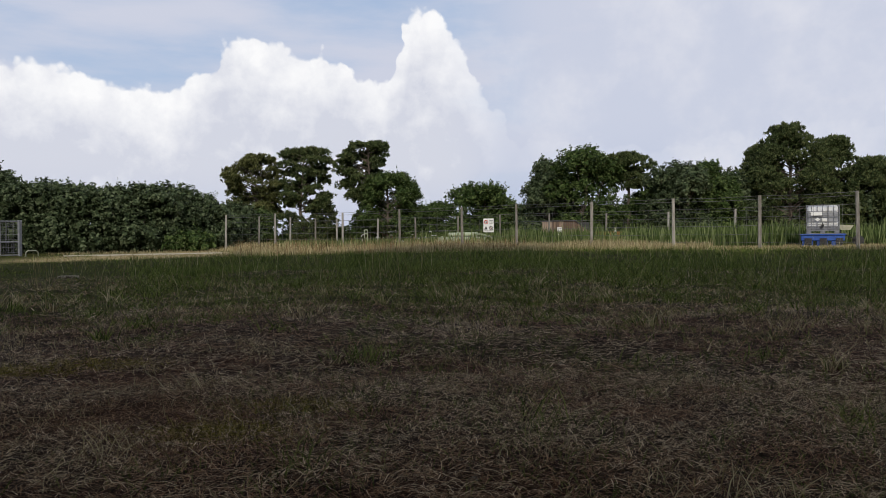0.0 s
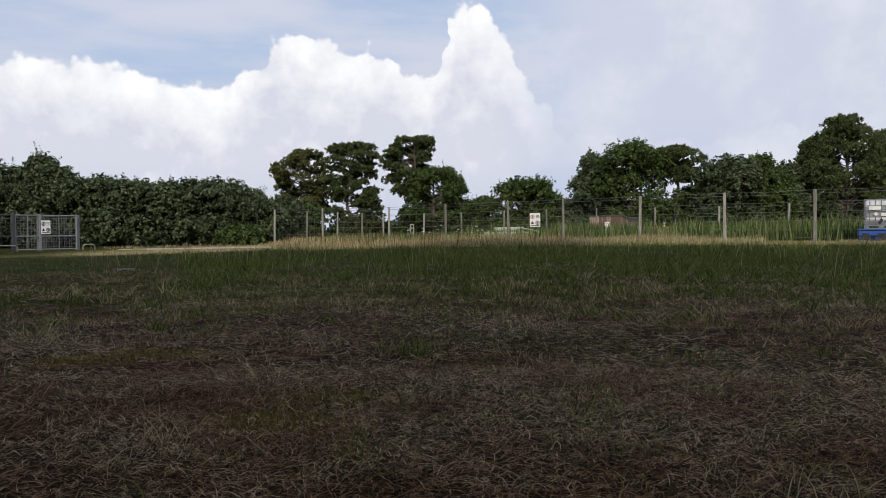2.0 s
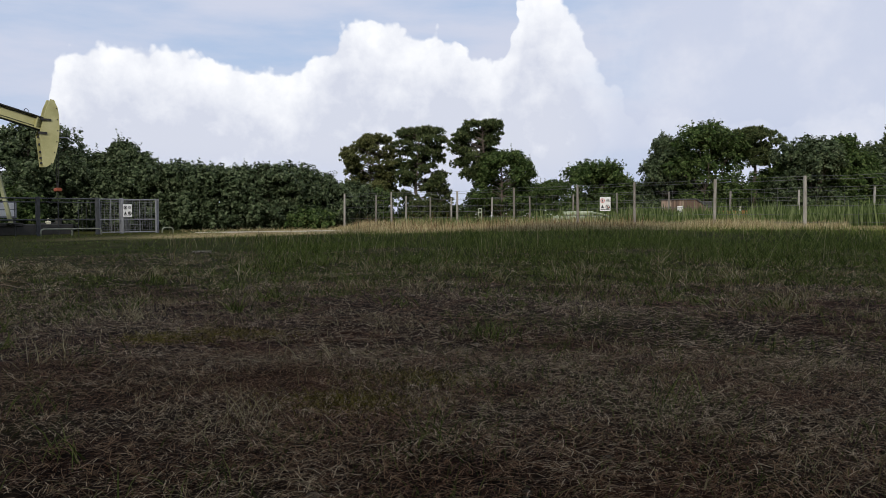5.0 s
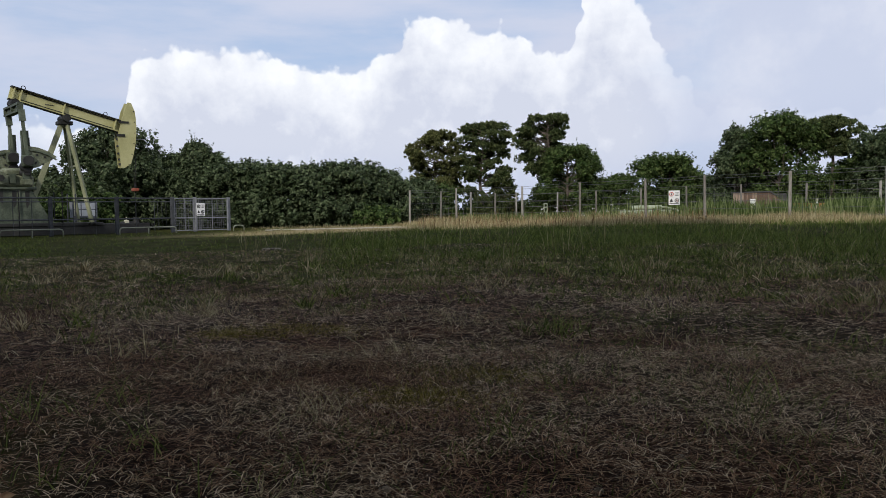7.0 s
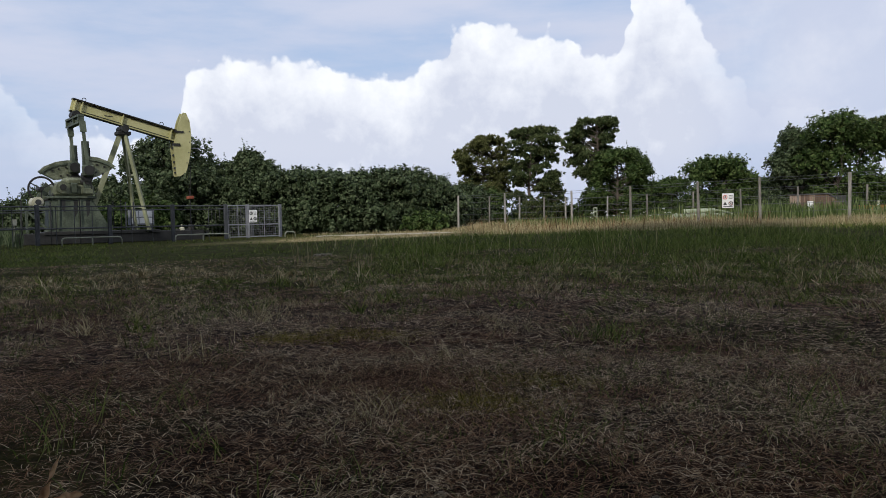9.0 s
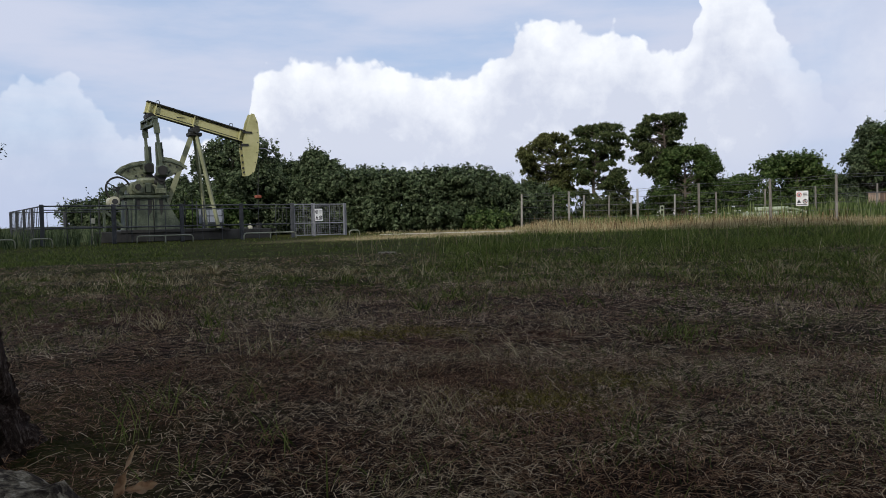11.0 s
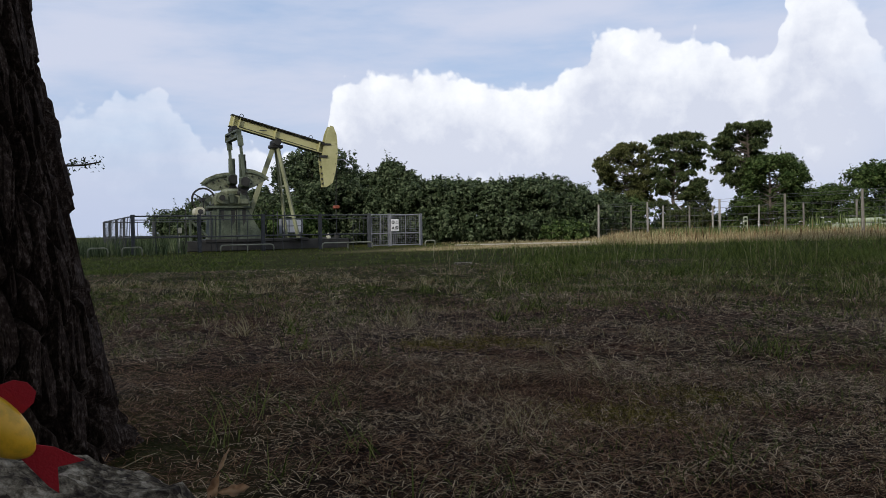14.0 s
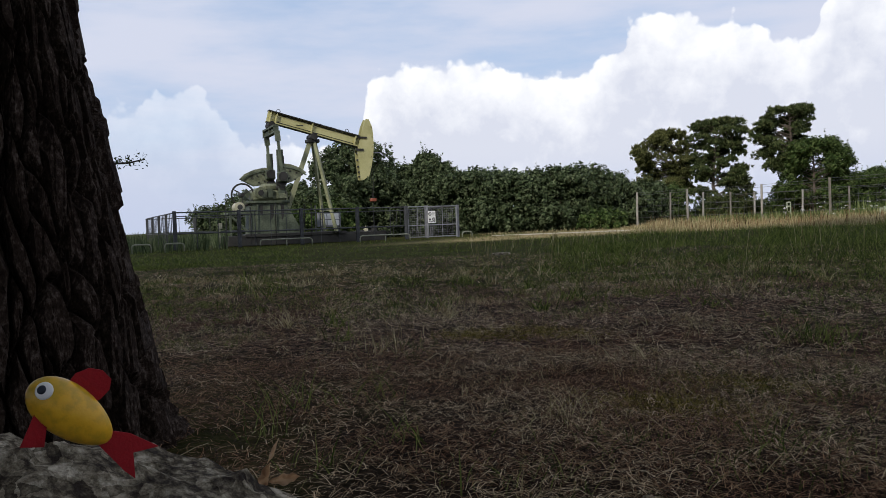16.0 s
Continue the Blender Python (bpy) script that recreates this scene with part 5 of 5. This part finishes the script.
    v, f = leaf_cloud(pts, r3.normal(0, 1, (k, 3)), 0.0125, 3, 0.4)
    part("shoot_leaves", arrays("shoot_leaves", v, f, M_LEAF), None, t)


build_old_pine()


def build_boulder():
    bm = bmesh.new()
    bmesh.ops.create_icosphere(bm, subdivisions=6, radius=1.0)
    c = Vector(BOULDER)
    for v in bm.verts:
        d = v.co.normalized()
        k = 1.0 + 0.10 * noise.noise(d * 1.7 + Vector((3, 1, 2))) + 0.05 * noise.noise(d * 4.5) + 0.016 * noise.noise(d * 11) + 0.020 * noise.noise(d * 27) + 0.013 * noise.noise(d * 60)
        flat = max(0.0, d.z) ** 2
        k *= 1 - 0.10 * flat
        v.co = Vector((d.x * BOULDER_R[0], d.y * BOULDER_R[1], d.z * BOULDER_R[2])) * k
    me = mesh_of("boulder", bm, M_STONE, smooth=True)
    ob = new("boulder", me)
    ob.location = c
    tagged(ob, "rough grey pitted boulder at the foot of the pine", "boulder")


BOULDER, BOULDER_R = (-0.619, 0.139, 0.035), (0.361, 0.371, 0.427)
build_boulder()


def build_fish():
    """A pebble painted as a fish, with felt fins; its own frame is x towards the tail, z up, y away."""
    head, tail = Vector(FISH_HEAD), Vector(FISH_TAIL)
    mid = (head + tail) / 2
    x = (tail - head).normalized()
    away = Vector((mid.x + 0.12, mid.y, 0)).normalized()
    zc = x.cross(away).normalized()
    if zc.z < 0:
        zc = -zc
    yv = zc.cross(x).normalized()
    m = Matrix((x, yv, zc)).transposed().to_4x4()
    m.translation = mid
    length = (tail - head).length
    t = thing("painted_fish", m, "yellow painted pebble fish with red felt fins lying on the boulder", "ornament")
    bm = bmesh.new()
    bmesh.ops.create_uvsphere(bm, u_segments=32, v_segments=20, radius=1.0)
    for v in bm.verts:
        u = v.co.x
        k = 1.0 - 0.16 * u
        v.co = Vector((u * length * 0.5, v.co.y * length * 0.2 * k, v.co.z * length * 0.265 * k))
    part("body", bm, M_FISH, t, "glossy yellow pebble", smooth=True)
    L = length
    def disc(name, px, pz, r, d, mat):
        u, w = px / (L * 0.5), pz / (L * 0.265 * (1 - 0.16 * px / (L * 0.5)))
        y = -L * 0.2 * (1 - 0.16 * u) * math.sqrt(max(0.05, 1 - u * u - w * w))
        b = bmesh.new()
        bmesh.ops.create_uvsphere(b, u_segments=18, v_segments=10, radius=1.0, matrix=Matrix.Translation((px, y, pz)) @ Matrix.Rotation(radians(-24), 4, "Z") @ Matrix.Diagonal((r, d, r, 1)))
        part(name, b, mat, t, smooth=True)
    disc("eye", -0.36 * L, 0.045 * L, 0.092 * L, 0.03 * L, M_EYEW)
    disc("pupil", -0.375 * L, 0.042 * L, 0.056 * L, 0.045 * L, M_EYEB)
    part("tail_fin", slab([(0.40 * L, 0.06 * L), (0.62 * L, 0.17 * L), (0.95 * L, 0.23 * L), (0.78 * L, 0.03 * L), (0.98 * L, -0.17 * L), (0.84 * L, -0.17 * L), (0.42 * L, -0.10 * L)], -0.006 * L, 0.012 * L), M_FELT, t, "forked red felt tail fin")
    part("back_fin", slab([(-0.22 * L, 0.18 * L), (-0.23 * L, 0.34 * L), (-0.16 * L, 0.46 * L), (-0.04 * L, 0.52 * L), (0.09 * L, 0.50 * L), (0.15 * L, 0.40 * L), (0.14 * L, 0.26 * L), (0.06 * L, 0.14 * L)], 0.02 * L, 0.04 * L), M_FELT, t, "dark red felt back fin")
    part("belly_fin", slab([(-0.30 * L, -0.12 * L), (-0.10 * L, -0.22 * L), (0.02 * L, -0.40 * L), (-0.16 * L, -0.53 * L)], -0.10 * L, -0.085 * L), M_FELT, t, "red felt belly fin")


FISH_HEAD, FISH_TAIL = (-0.5012, 0.1815, 0.4590), (-0.4838, 0.2105, 0.4272)
build_fish()

# ---- grass, straw and weeds ----


def wedge(n, d0, d1, a0, a1, power=1.0, seed=0):
    """Random places between two distances and headings, in even density for power 1."""
    r = np.random.default_rng(seed)
    d = (d0 ** (2 * power) + (d1 ** (2 * power) - d0 ** (2 * power)) * r.random(n)) ** (0.5 / power)
    a = np.radians(r.uniform(a0, a1, n))
    x, y = -np.sin(a) * d, np.cos(a) * d
    return x, y, d, np.degrees(a), r


def waves(x, y, scale, seed):
    """Smooth patches, about 0 to 1."""
    r = np.random.default_rng(seed)
    s = np.zeros_like(x)
    for _ in range(9):
        k, a = r.normal(1, 0.5) / scale, r.uniform(0, 6.28)
        s += np.sin((x * math.cos(a) + y * math.sin(a)) * k * 6.28 + r.uniform(0, 6.28))
    return 0.5 + s / 8


def blades(name, x, y, height, width, lean, material, r, label, bend=0.5, simple=False):
    n = len(x)
    z = rise(x, y)
    a = r.uniform(0, math.tau, n)
    side = np.stack([np.cos(a), np.sin(a), np.zeros(n)], -1) * (width * 0.5)[:, None]
    b = r.uniform(0, math.tau, n)
    way = np.stack([np.cos(b) * lean, np.sin(b) * lean, np.ones(n)], -1)
    way /= np.linalg.norm(way, axis=1)[:, None]
    p0 = np.stack([x, y, z - 0.01], -1)
    p1 = p0 + way * (height * 0.55)[:, None]
    drop = np.stack([np.cos(b) * lean * bend, np.sin(b) * lean * bend, np.zeros(n)], -1)
    p2 = p0 + way * height[:, None] + drop * height[:, None]
    v = np.stack([p0 - side, p0 + side, p1 - side * 0.8, p1 + side * 0.8, p2], 1).reshape(-1, 3)
    i = np.arange(n)[:, None] * 5
    tri = np.concatenate([i + [[0, 1, 3]], i + [[0, 3, 2]], i + [[2, 3, 4]]], 0)
    if simple:
        v = v.reshape(-1, 5, 3)[:, [0, 1, 4]].reshape(-1, 3)
        tri = np.arange(n * 3).reshape(-1, 3)
    tagged(new(name, arrays(name, v, tri, material)), label, "grass", kind="stuff")


def straws(name, x, y, length, width, material, r, label, lift=0.02, flat=0.25, simple=False):
    n = len(x)
    z = rise(x, y) + r.random(n) ** 2 * lift + 0.003
    a = r.uniform(0, math.tau, n)
    tilt = r.normal(0, flat, n)
    way = np.stack([np.cos(a), np.sin(a), tilt], -1) * (length * 0.5)[:, None]
    side = np.stack([-np.sin(a), np.cos(a), np.zeros(n)], -1) * (width * 0.5)[:, None]
    c = np.stack([x, y, z], -1)
    c[:, 2] += np.abs(way[:, 2]) * 0.8
    bow = np.zeros((n, 3))
    bow[:, 2] = length * 0.06
    bow[:, :2] = side[:, :2] * r.normal(0, 4, n)[:, None]
    up = np.zeros((n, 3))
    up[:, 2] = width * 0.5
    v = np.stack([c - way - side, c - way + side, c + bow - side + up, c + bow + side + up, c + way - side, c + way + side], 1).reshape(-1, 3)
    i = np.arange(n)[:, None] * 6
    q = np.concatenate([i + [[0, 1, 3, 2]], i + [[2, 3, 5, 4]]], 0)
    if simple:
        v = v.reshape(-1, 6, 3)[:, [0, 1, 5, 4]].reshape(-1, 3)
        q = np.arange(n * 4).reshape(-1, 4)
    tagged(new(name, arrays(name, v, q, material)), label, "ground litter", kind="stuff")


def build_grass():
    A_LO, A_HI = -27, 69
    # needles and straw near the viewpoint
    for k, (n, d0, d1, ln, w) in enumerate(((150000, 0.9, 3.2, 0.034, 0.0014), (120000, 2.8, 6.5, 0.048, 0.0024), (44000, 6.0, 13.0, 0.09, 0.0055))):
        x, y, d, az, r = wedge(n, d0, d1, A_LO, A_HI, 0.8, 20 + k)
        pale = waves(x, y, 0.7, 30) * 0.75 + waves(x, y, 2.3, 31) * 0.6 - 0.12 + r.normal(0, 0.16, n)
        for mat, keep, nm, lb in ((M_STRAW, pale > 0.45, "straw_litter", "pale bits of straw and dry grass"), (M_REDNEEDLE, pale < 0.6, "fallen_needles", "red-brown fallen pine needles")):
            # pale straw thinned by the pine so the trunk foot reads as shaded
            foot = np.hypot(x - PINE.x, y - PINE.y)
            q = keep & (r.random(n) < (0.7 if k == 0 else 0.8)) & ((r.random(n) * 0.9 + 0.45 < foot) | (mat is M_REDNEEDLE) & (r.random(n) < 0.6))
            m = int(q.sum())
            straws(nm, x[q], y[q], ln * r.uniform(0.5, 1.7, m), w * r.uniform(0.7, 1.5, m), mat, r, lb, flat=0.12 if k == 0 else 0.07, simple=k > 0)
    for k, (n, d0, d1, a0, a1) in enumerate(((9000, 0.3, 0.95, A_LO, A_HI), (34000, 0.3, 7.0, A_HI, 360 + A_LO))):
        x, y, d, az, r = wedge(n, d0, d1, a0, a1, 0.9, 45 + k)
        straws("fallen_needles", x, y, 0.07 * r.uniform(0.5, 1.7, n), 0.003 * r.uniform(0.7, 1.5, n), M_REDNEEDLE if k else M_STRAW, r, "red-brown fallen pine needles round the boulder", flat=0.08, simple=True)
    x, y, d, az, r = wedge(420, 1.2, 7, A_LO, A_HI, 0.8, 41)
    straws("long_straws", x, y, r.uniform(0.10, 0.28, 420), r.uniform(0.002, 0.0035, 420), M_DRY, r, "long pale loose straws on the ground", flat=0.05)
    # thin dry and green tufts on the bare ground
    for k, (mat, n, d0, d1, h, w, nm, lb) in enumerate(((M_GRASS, 6500, 1.2, 9, 0.042, 0.0022, "short_grass", "sparse short green grass"), (M_DRY, 3600, 1.2, 10, 0.046, 0.0022, "dry_grass", "sparse short dry grass"))):
        x, y, d, az, r = wedge(n, d0, d1, A_LO, A_HI, 0.85, 50 + k)
        m = 9
        x = (x[:, None] + r.normal(0, 0.03, (n, m))).ravel()
        y = (y[:, None] + r.normal(0, 0.03, (n, m))).ravel()
        keep = (waves(x, y, 1.7, 60 + k) > 0.42) & (np.hypot(x - PINE.x, y - PINE.y) > 1.25)
        x, y = x[keep], y[keep]
        c = len(x)
        far = np.hypot(x, y)
        blades(nm, x, y, h * r.uniform(0.5, 1.6, c), w * r.uniform(0.7, 1.4, c) * np.clip(far / 3, 1, 3), r.uniform(0.2, 0.9, c), mat, r, lb)
    # single tufts
    tx, ty, td, ta, r = wedge(110, 1.5, 9, A_LO, A_HI, 0.8, 55)
    for k, (px, py) in enumerate(((-0.71, 3.44), (-1.65, 1.76), (-1.32, 1.18), (-2.98, 2.99), (-0.73, 3.44), (-1.3, 1.47), (0.3, 4.94))):
        tx[k], ty[k] = px, py
    for k in range(110):
        c = int(r.integers(18, 46))
        far = math.hypot(tx[k], ty[k])
        s = 0.03 + 0.05 * r.random()
        x, y = tx[k] + r.normal(0, s, c), ty[k] + r.normal(0, s, c)
        green = k < 7 or r.random() < 0.6
        blades("grass_tuft", x, y, (0.075 + 0.06 * r.random()) * r.uniform(0.5, 1.4, c), 0.003 * max(1.0, far / 2.5) * r.uniform(0.7, 1.4, c), r.uniform(0.3, 1.1, c), M_GRASS if green else M_DRY, r, "small green grass tuft" if green else "small dry grass tuft")
    # low yellow-green moss patches
    for (mx, my), ms in zip(((-0.85, 2.1), (-1.83, 3.17), (-0.77, 2.48), (-2.04, 2.95), (-0.87, 2.13)), (0.10, 0.10, 0.08, 0.08, 0.07)):
        c = 1300
        x, y = mx + r.normal(0, ms * 1.3, c), my + r.normal(0, ms * 0.85, c)
        blades("moss_patch", x, y, r.uniform(0.03, 0.055, c), 0.0034 * r.uniform(0.7, 1.4, c), r.uniform(0.3, 1.2, c), M_MOSS, r, "low yellow-green moss among the needles", simple=True)
    # the meadow
    for k, (n, d0, d1, h, w) in enumerate(((70000, 4.6, 9.5, 0.058, 0.005), (84000, 9.0, 16, 0.10, 0.009), (70000, 15, 33, 0.14, 0.016))):
        x, y, d, az, r = wedge(n, d0, d1, A_LO, A_HI, 0.9, 70 + k)
        thick = np.clip((d - 4.4) / 5.0, 0, 1) * np.where((d > 25.5) & (az < 30), 0.0, 1) * np.where(az > 24, np.clip(1.0 - (az - 24) / 10, 0.22, 1), 1)
        thick = np.where((az > 46) & (d > 13), 1.0, thick)
        keep = r.random(n) < thick * np.clip(waves(x, y, 3.0, 80) * 1.5 + 0.1, 0.1, 1)
        x, y, d, az = x[keep], y[keep], d[keep], az[keep]
        c = len(x)
        tall = np.where(az > 28, 0.55, 1.0) * np.where((az > 46) & (d > 13), 0.95, 1.0)
        tall = tall * (0.6 + 0.7 * np.clip(waves(x, y, 4.0, 81), 0, 1))
        blades("meadow_grass", x, y, h * r.uniform(0.5, 1.7, c) * tall, w * r.uniform(0.7, 1.3, c), r.uniform(0.2, 1.1, c), M_GRASS, r, "green meadow grass", simple=k > 0)
    x, y, d, az, r = wedge(650, 6.5, 24, A_LO, 34, 0.9, 90)
    c = len(x)
    blades("seed_stems", x, y, r.uniform(0.2, 0.5, c), 0.0028 * d / 7, r.uniform(0.05, 0.35, c), M_DRY, r, "scattered tall dry seed stems")
    # pale dry grass at the fence and the field beyond
    for k, (n, d0, d1, h, w) in enumerate(((46000, 24.5, 33, 0.20, 0.017), (40000, 32, 44, 0.29, 0.024))):
        x, y, d, az, r = wedge(n, d0, d1, A_LO, 33, 1.0, 100 + k)
        keep = (r.random(n) < np.where((az > 20.5) & (d > 29.3) & (d < 34.5), 0.05, np.clip((25.0 - az) / 5.0, 0.25, 1.0)))
        x, y, az = x[keep], y[keep], az[keep]
        c = len(x)
        hh = h * np.clip((24.0 - az) / 4.0, 0.3, 1.0) * np.where(az < -13, 0.4, 1.0) * (0.65 + 0.7 * np.clip(waves(x, y, 5.0, 83), 0, 1))
        blades("dry_meadow", x, y, hh * r.uniform(0.5, 1.6, c), w * r.uniform(0.6, 1.3, c), r.uniform(0.05, 0.4, c), M_DRY, r, "tall pale dry grass along the fence", simple=True)
        g = r.random(c) < 0.14
        blades("fence_grass", x[g] + 0.1, y[g], hh[g] * r.uniform(0.4, 1.2, int(g.sum())), w * r.uniform(0.6, 1.3, int(g.sum())), r.uniform(0.05, 0.4, int(g.sum())), M_WEED, r, "yellow-green grass among the dry stems", simple=True)
    x, y, d, az, r = wedge(700, 24, 34, 0, 21, 1.0, 108)
    c = len(x)
    blades("dark_stems", x, y, r.uniform(0.3, 0.75, c), 0.016 * r.uniform(0.7, 1.3, c), r.uniform(0.02, 0.2, c), M_REDNEEDLE, r, "dark brown dock stems standing in the dry grass", simple=True)
    # green weeds behind the front fence
    x, y, d, az, r = wedge(26000, 30, 42, A_LO, 8, 1.0, 110)
    edge = np.interp(az, [-27, -20, -10, 0, 5, 8], [27, 28.5, 30.5, 33, 35, 37])
    keep = (d > edge) & (r.random(len(x)) < np.where(az > 1, 0.4, 1.0)) & ((az > -17.6) | (d > 33.5)) & ((r.random(len(x)) < 0.3) | ~(((az > 1.8) & (az < 6.6) & (d < 39)) | ((az > -7.4) & (az < -4.4) & (d < 40.6)) | ((az > -4.6) & (az < -1.2) & (d < 42.5) & (r.random(len(x)) < 0.5))))
    x, y = x[keep], y[keep]
    c = len(x)
    blades("green_weeds", x, y, (0.34 + 0.62 * np.clip(waves(x, y, 1.6, 84), 0, 1.1)) * r.uniform(0.6, 1.3, c), 0.055 * r.uniform(0.5, 1.4, c), r.uniform(0.02, 0.25, c), M_WEED, r, "tall green weeds behind the fence", bend=0.2)
    x, y, d, az, r = wedge(9000, 34, 48, 8, 22, 1.0, 111)
    c = len(x)
    blades("green_weeds", x, y, r.uniform(0.15, 0.55, c) * np.clip((22 - az) / 5, 0.1, 1) * (0.5 + 0.8 * np.clip(waves(x, y, 2.0, 86), 0, 1)), 0.04 * r.uniform(0.5, 1.4, c), r.uniform(0.02, 0.35, c), M_WEED, r, "loose green weeds behind the fence", bend=0.2)
    # white flower heads among the weeds
    x, y, d, az, r = wedge(24, 34, 40, 6, 12, 1.0, 113)
    z = rise(x, y) + r.uniform(0.3, 0.85, 24)
    heads = np.repeat(np.stack([x, y, z], -1), 10, 0) + r.normal(0, 1, (240, 3)) * np.array([0.035, 0.035, 0.012])
    v, f = leaf_cloud(heads, np.tile([0.0, -0.4, 1.0], (240, 1)), 0.02, 6, 0.5)
    tagged(new("flower_heads", arrays("flower_heads", v, f, M_WHITE)), "small white flower heads among the weeds", "flowers", kind="stuff")
    blades("flower_stems", x, y, z - rise(x, y), np.full(24, 0.012), np.full(24, 0.01), M_WEED, r, "green stems of the white flowers", bend=0.0, simple=True)
    # tall growth left of the yard
    x, y, d, az, r = wedge(9000, 30, 60, 51, 70, 1.0, 112)
    c = len(x)
    blades("field_weeds", x, y, r.uniform(0.3, 0.9, c), 0.03 * r.uniform(0.5, 1.4, c), r.uniform(0.02, 0.35, c), M_LEAF, r, "tall weeds in the field beyond the yard", bend=0.2)


build_grass()


def build_track():
    bm = bmesh.new()
    for i in range(14):
        az = 19 + i * 1.0
        for k, d in ((0, 30.0 + 0.12 * i), (1, 32.6 + 0.1 * i)):
            p = on_ground(az, d + 0.25 * math.sin(i * 1.7 + k), 0.012)
            bm.verts.new(p)
    bm.verts.ensure_lookup_table()
    for i in range(13):
        bm.faces.new([bm.verts[j] for j in (2 * i, 2 * i + 1, 2 * i + 3, 2 * i + 2)])
    ob = part("sandy_track", bm, M_SAND)
    tagged(ob, "pale trodden sandy track across the grass", "track", kind="structure")


build_track()


def build_slab():
    p = Vector((-6.7, 10.85, ground_z(-6.7, 10.85)))
    ob = new("concrete_slab", mesh_of("concrete_slab", box((-0.13, -0.16, -0.03), (0.13, 0.16, 0.035), 0.008), M_STONE))
    ob.matrix_world = Matrix.Translation(p) @ Matrix.Rotation(radians(24), 4, "Z")
    tagged(ob, "small pale concrete cover slab lying in the grass", "slab")


build_slab()


def build_litter():
    r = random.Random(9)
    for i, (x, y, z, s, wide, turn) in enumerate(((-1.283, 1.055, 0.030, 0.030, 0.36, (62, -8, 42)), (-1.318, 1.035, 0.034, 0.034, 0.30, (72, -66, 40)), (-1.308, 1.05, 0.085, 0.030, 0.13, (75, -64, 38)))):
        bm = bmesh.new()
        n = 11
        rows = []
        for a in range(n):
            k = a / (n - 1)
            w = math.sin(math.pi * k) ** 0.8 * wide * (1 + 0.25 * math.sin(k * 17 + i))
            rows.append([bm.verts.new((s * (k * 2 - 1), s * w * b, s * (0.4 * wide * 2 * b * b + 0.5 * (k - 0.5) ** 2 + 0.1 * math.sin(k * 9 + i + b)))) for b in (-1, -0.5, 0, 0.5, 1)])
        for p, q in zip(rows, rows[1:]):
            for c in range(4):
                bm.faces.new((p[c], p[c + 1], q[c + 1], q[c]))
        bmesh.ops.solidify(bm, geom=list(bm.faces), thickness=0.0012)
        ob = new("dry_leaf", mesh_of("dry_leaf", bm, M_DEADLEAF, smooth=True))
        ob.matrix_world = pose(x, y, z, *turn)
        tagged(ob, "curled pale brown dry leaf on the needles", "leaf", "fallen leaves")
    for i in range(26):
        d, az = 1.4 + 6.0 * r.random() ** 1.3, r.uniform(-20, 62)
        p = on_ground(az, d)
        bm = bmesh.new()
        bmesh.ops.create_icosphere(bm, subdivisions=2, radius=1.0)
        for v in bm.verts:
            v.co *= 1 + 0.3 * noise.noise(v.co * 1.5 + Vector((i, 0, 0)))
        s = r.uniform(0.006, 0.014)
        ob = new("pebble", mesh_of("pebble", bm, M_STONE, smooth=True))
        ob.matrix_world = pose(p.x, p.y, p.z + s * 0.5, 0, 0, r.uniform(0, 360)) @ Matrix.Diagonal((s * 1.3, s, s * 0.7, 1))
        tagged(ob, "small pale pebble among the needles", "pebble", "pebbles")


build_litter()

# ---- unseen pines, added round the viewpoint to shade the ground ----


def build_shade_pines():
    lobes = [(math.cos(k * 2.4) * (1.0 + 1.9 * ((k * 29) % 7) / 7), math.sin(k * 2.4) * (1.0 + 1.9 * ((k * 29) % 7) / 7), 7.5 + k * 1.05, 2.4, 2.4, 1.0) for k in range(12)]
    first = plant("shade_pine", Vector((-1.0, -5.0, 0)), lobes, 9.5, 0.24, 6500, 0.48, M_NEEDLE, "unseen tall pine added to shade the clearing", "tree", 401, slim=0.5, group="pines of the wood", bark=M_BARK)
    r = random.Random(12)
    # added rows run far left to shade the grass before the yard too
    for row, (back, n, step) in enumerate(((-5.5, 14, 5.0), (-10.0, 14, 5.0), (-15.0, 14, 5.2))):
        for i in range(n):
            s = (i - (n - 1) / 2) * step + r.uniform(-1, 1)
            p = Vector((s - 13.0, back + r.uniform(-1, 1), 0))
            # gap in the rear rows lets some sun onto the near ground
            if (row > 0 and 3.4 < p.x < 9.0) or (p - Vector((-1, -5, 0))).length < 2.5:
                continue
            k = r.uniform(0.74, 0.94)
            c = copy_thing(first, pose(p.x, p.y, 0, 0, 0, r.uniform(0, 360)))
            c.scale = (k, k, k)


build_shade_pines()
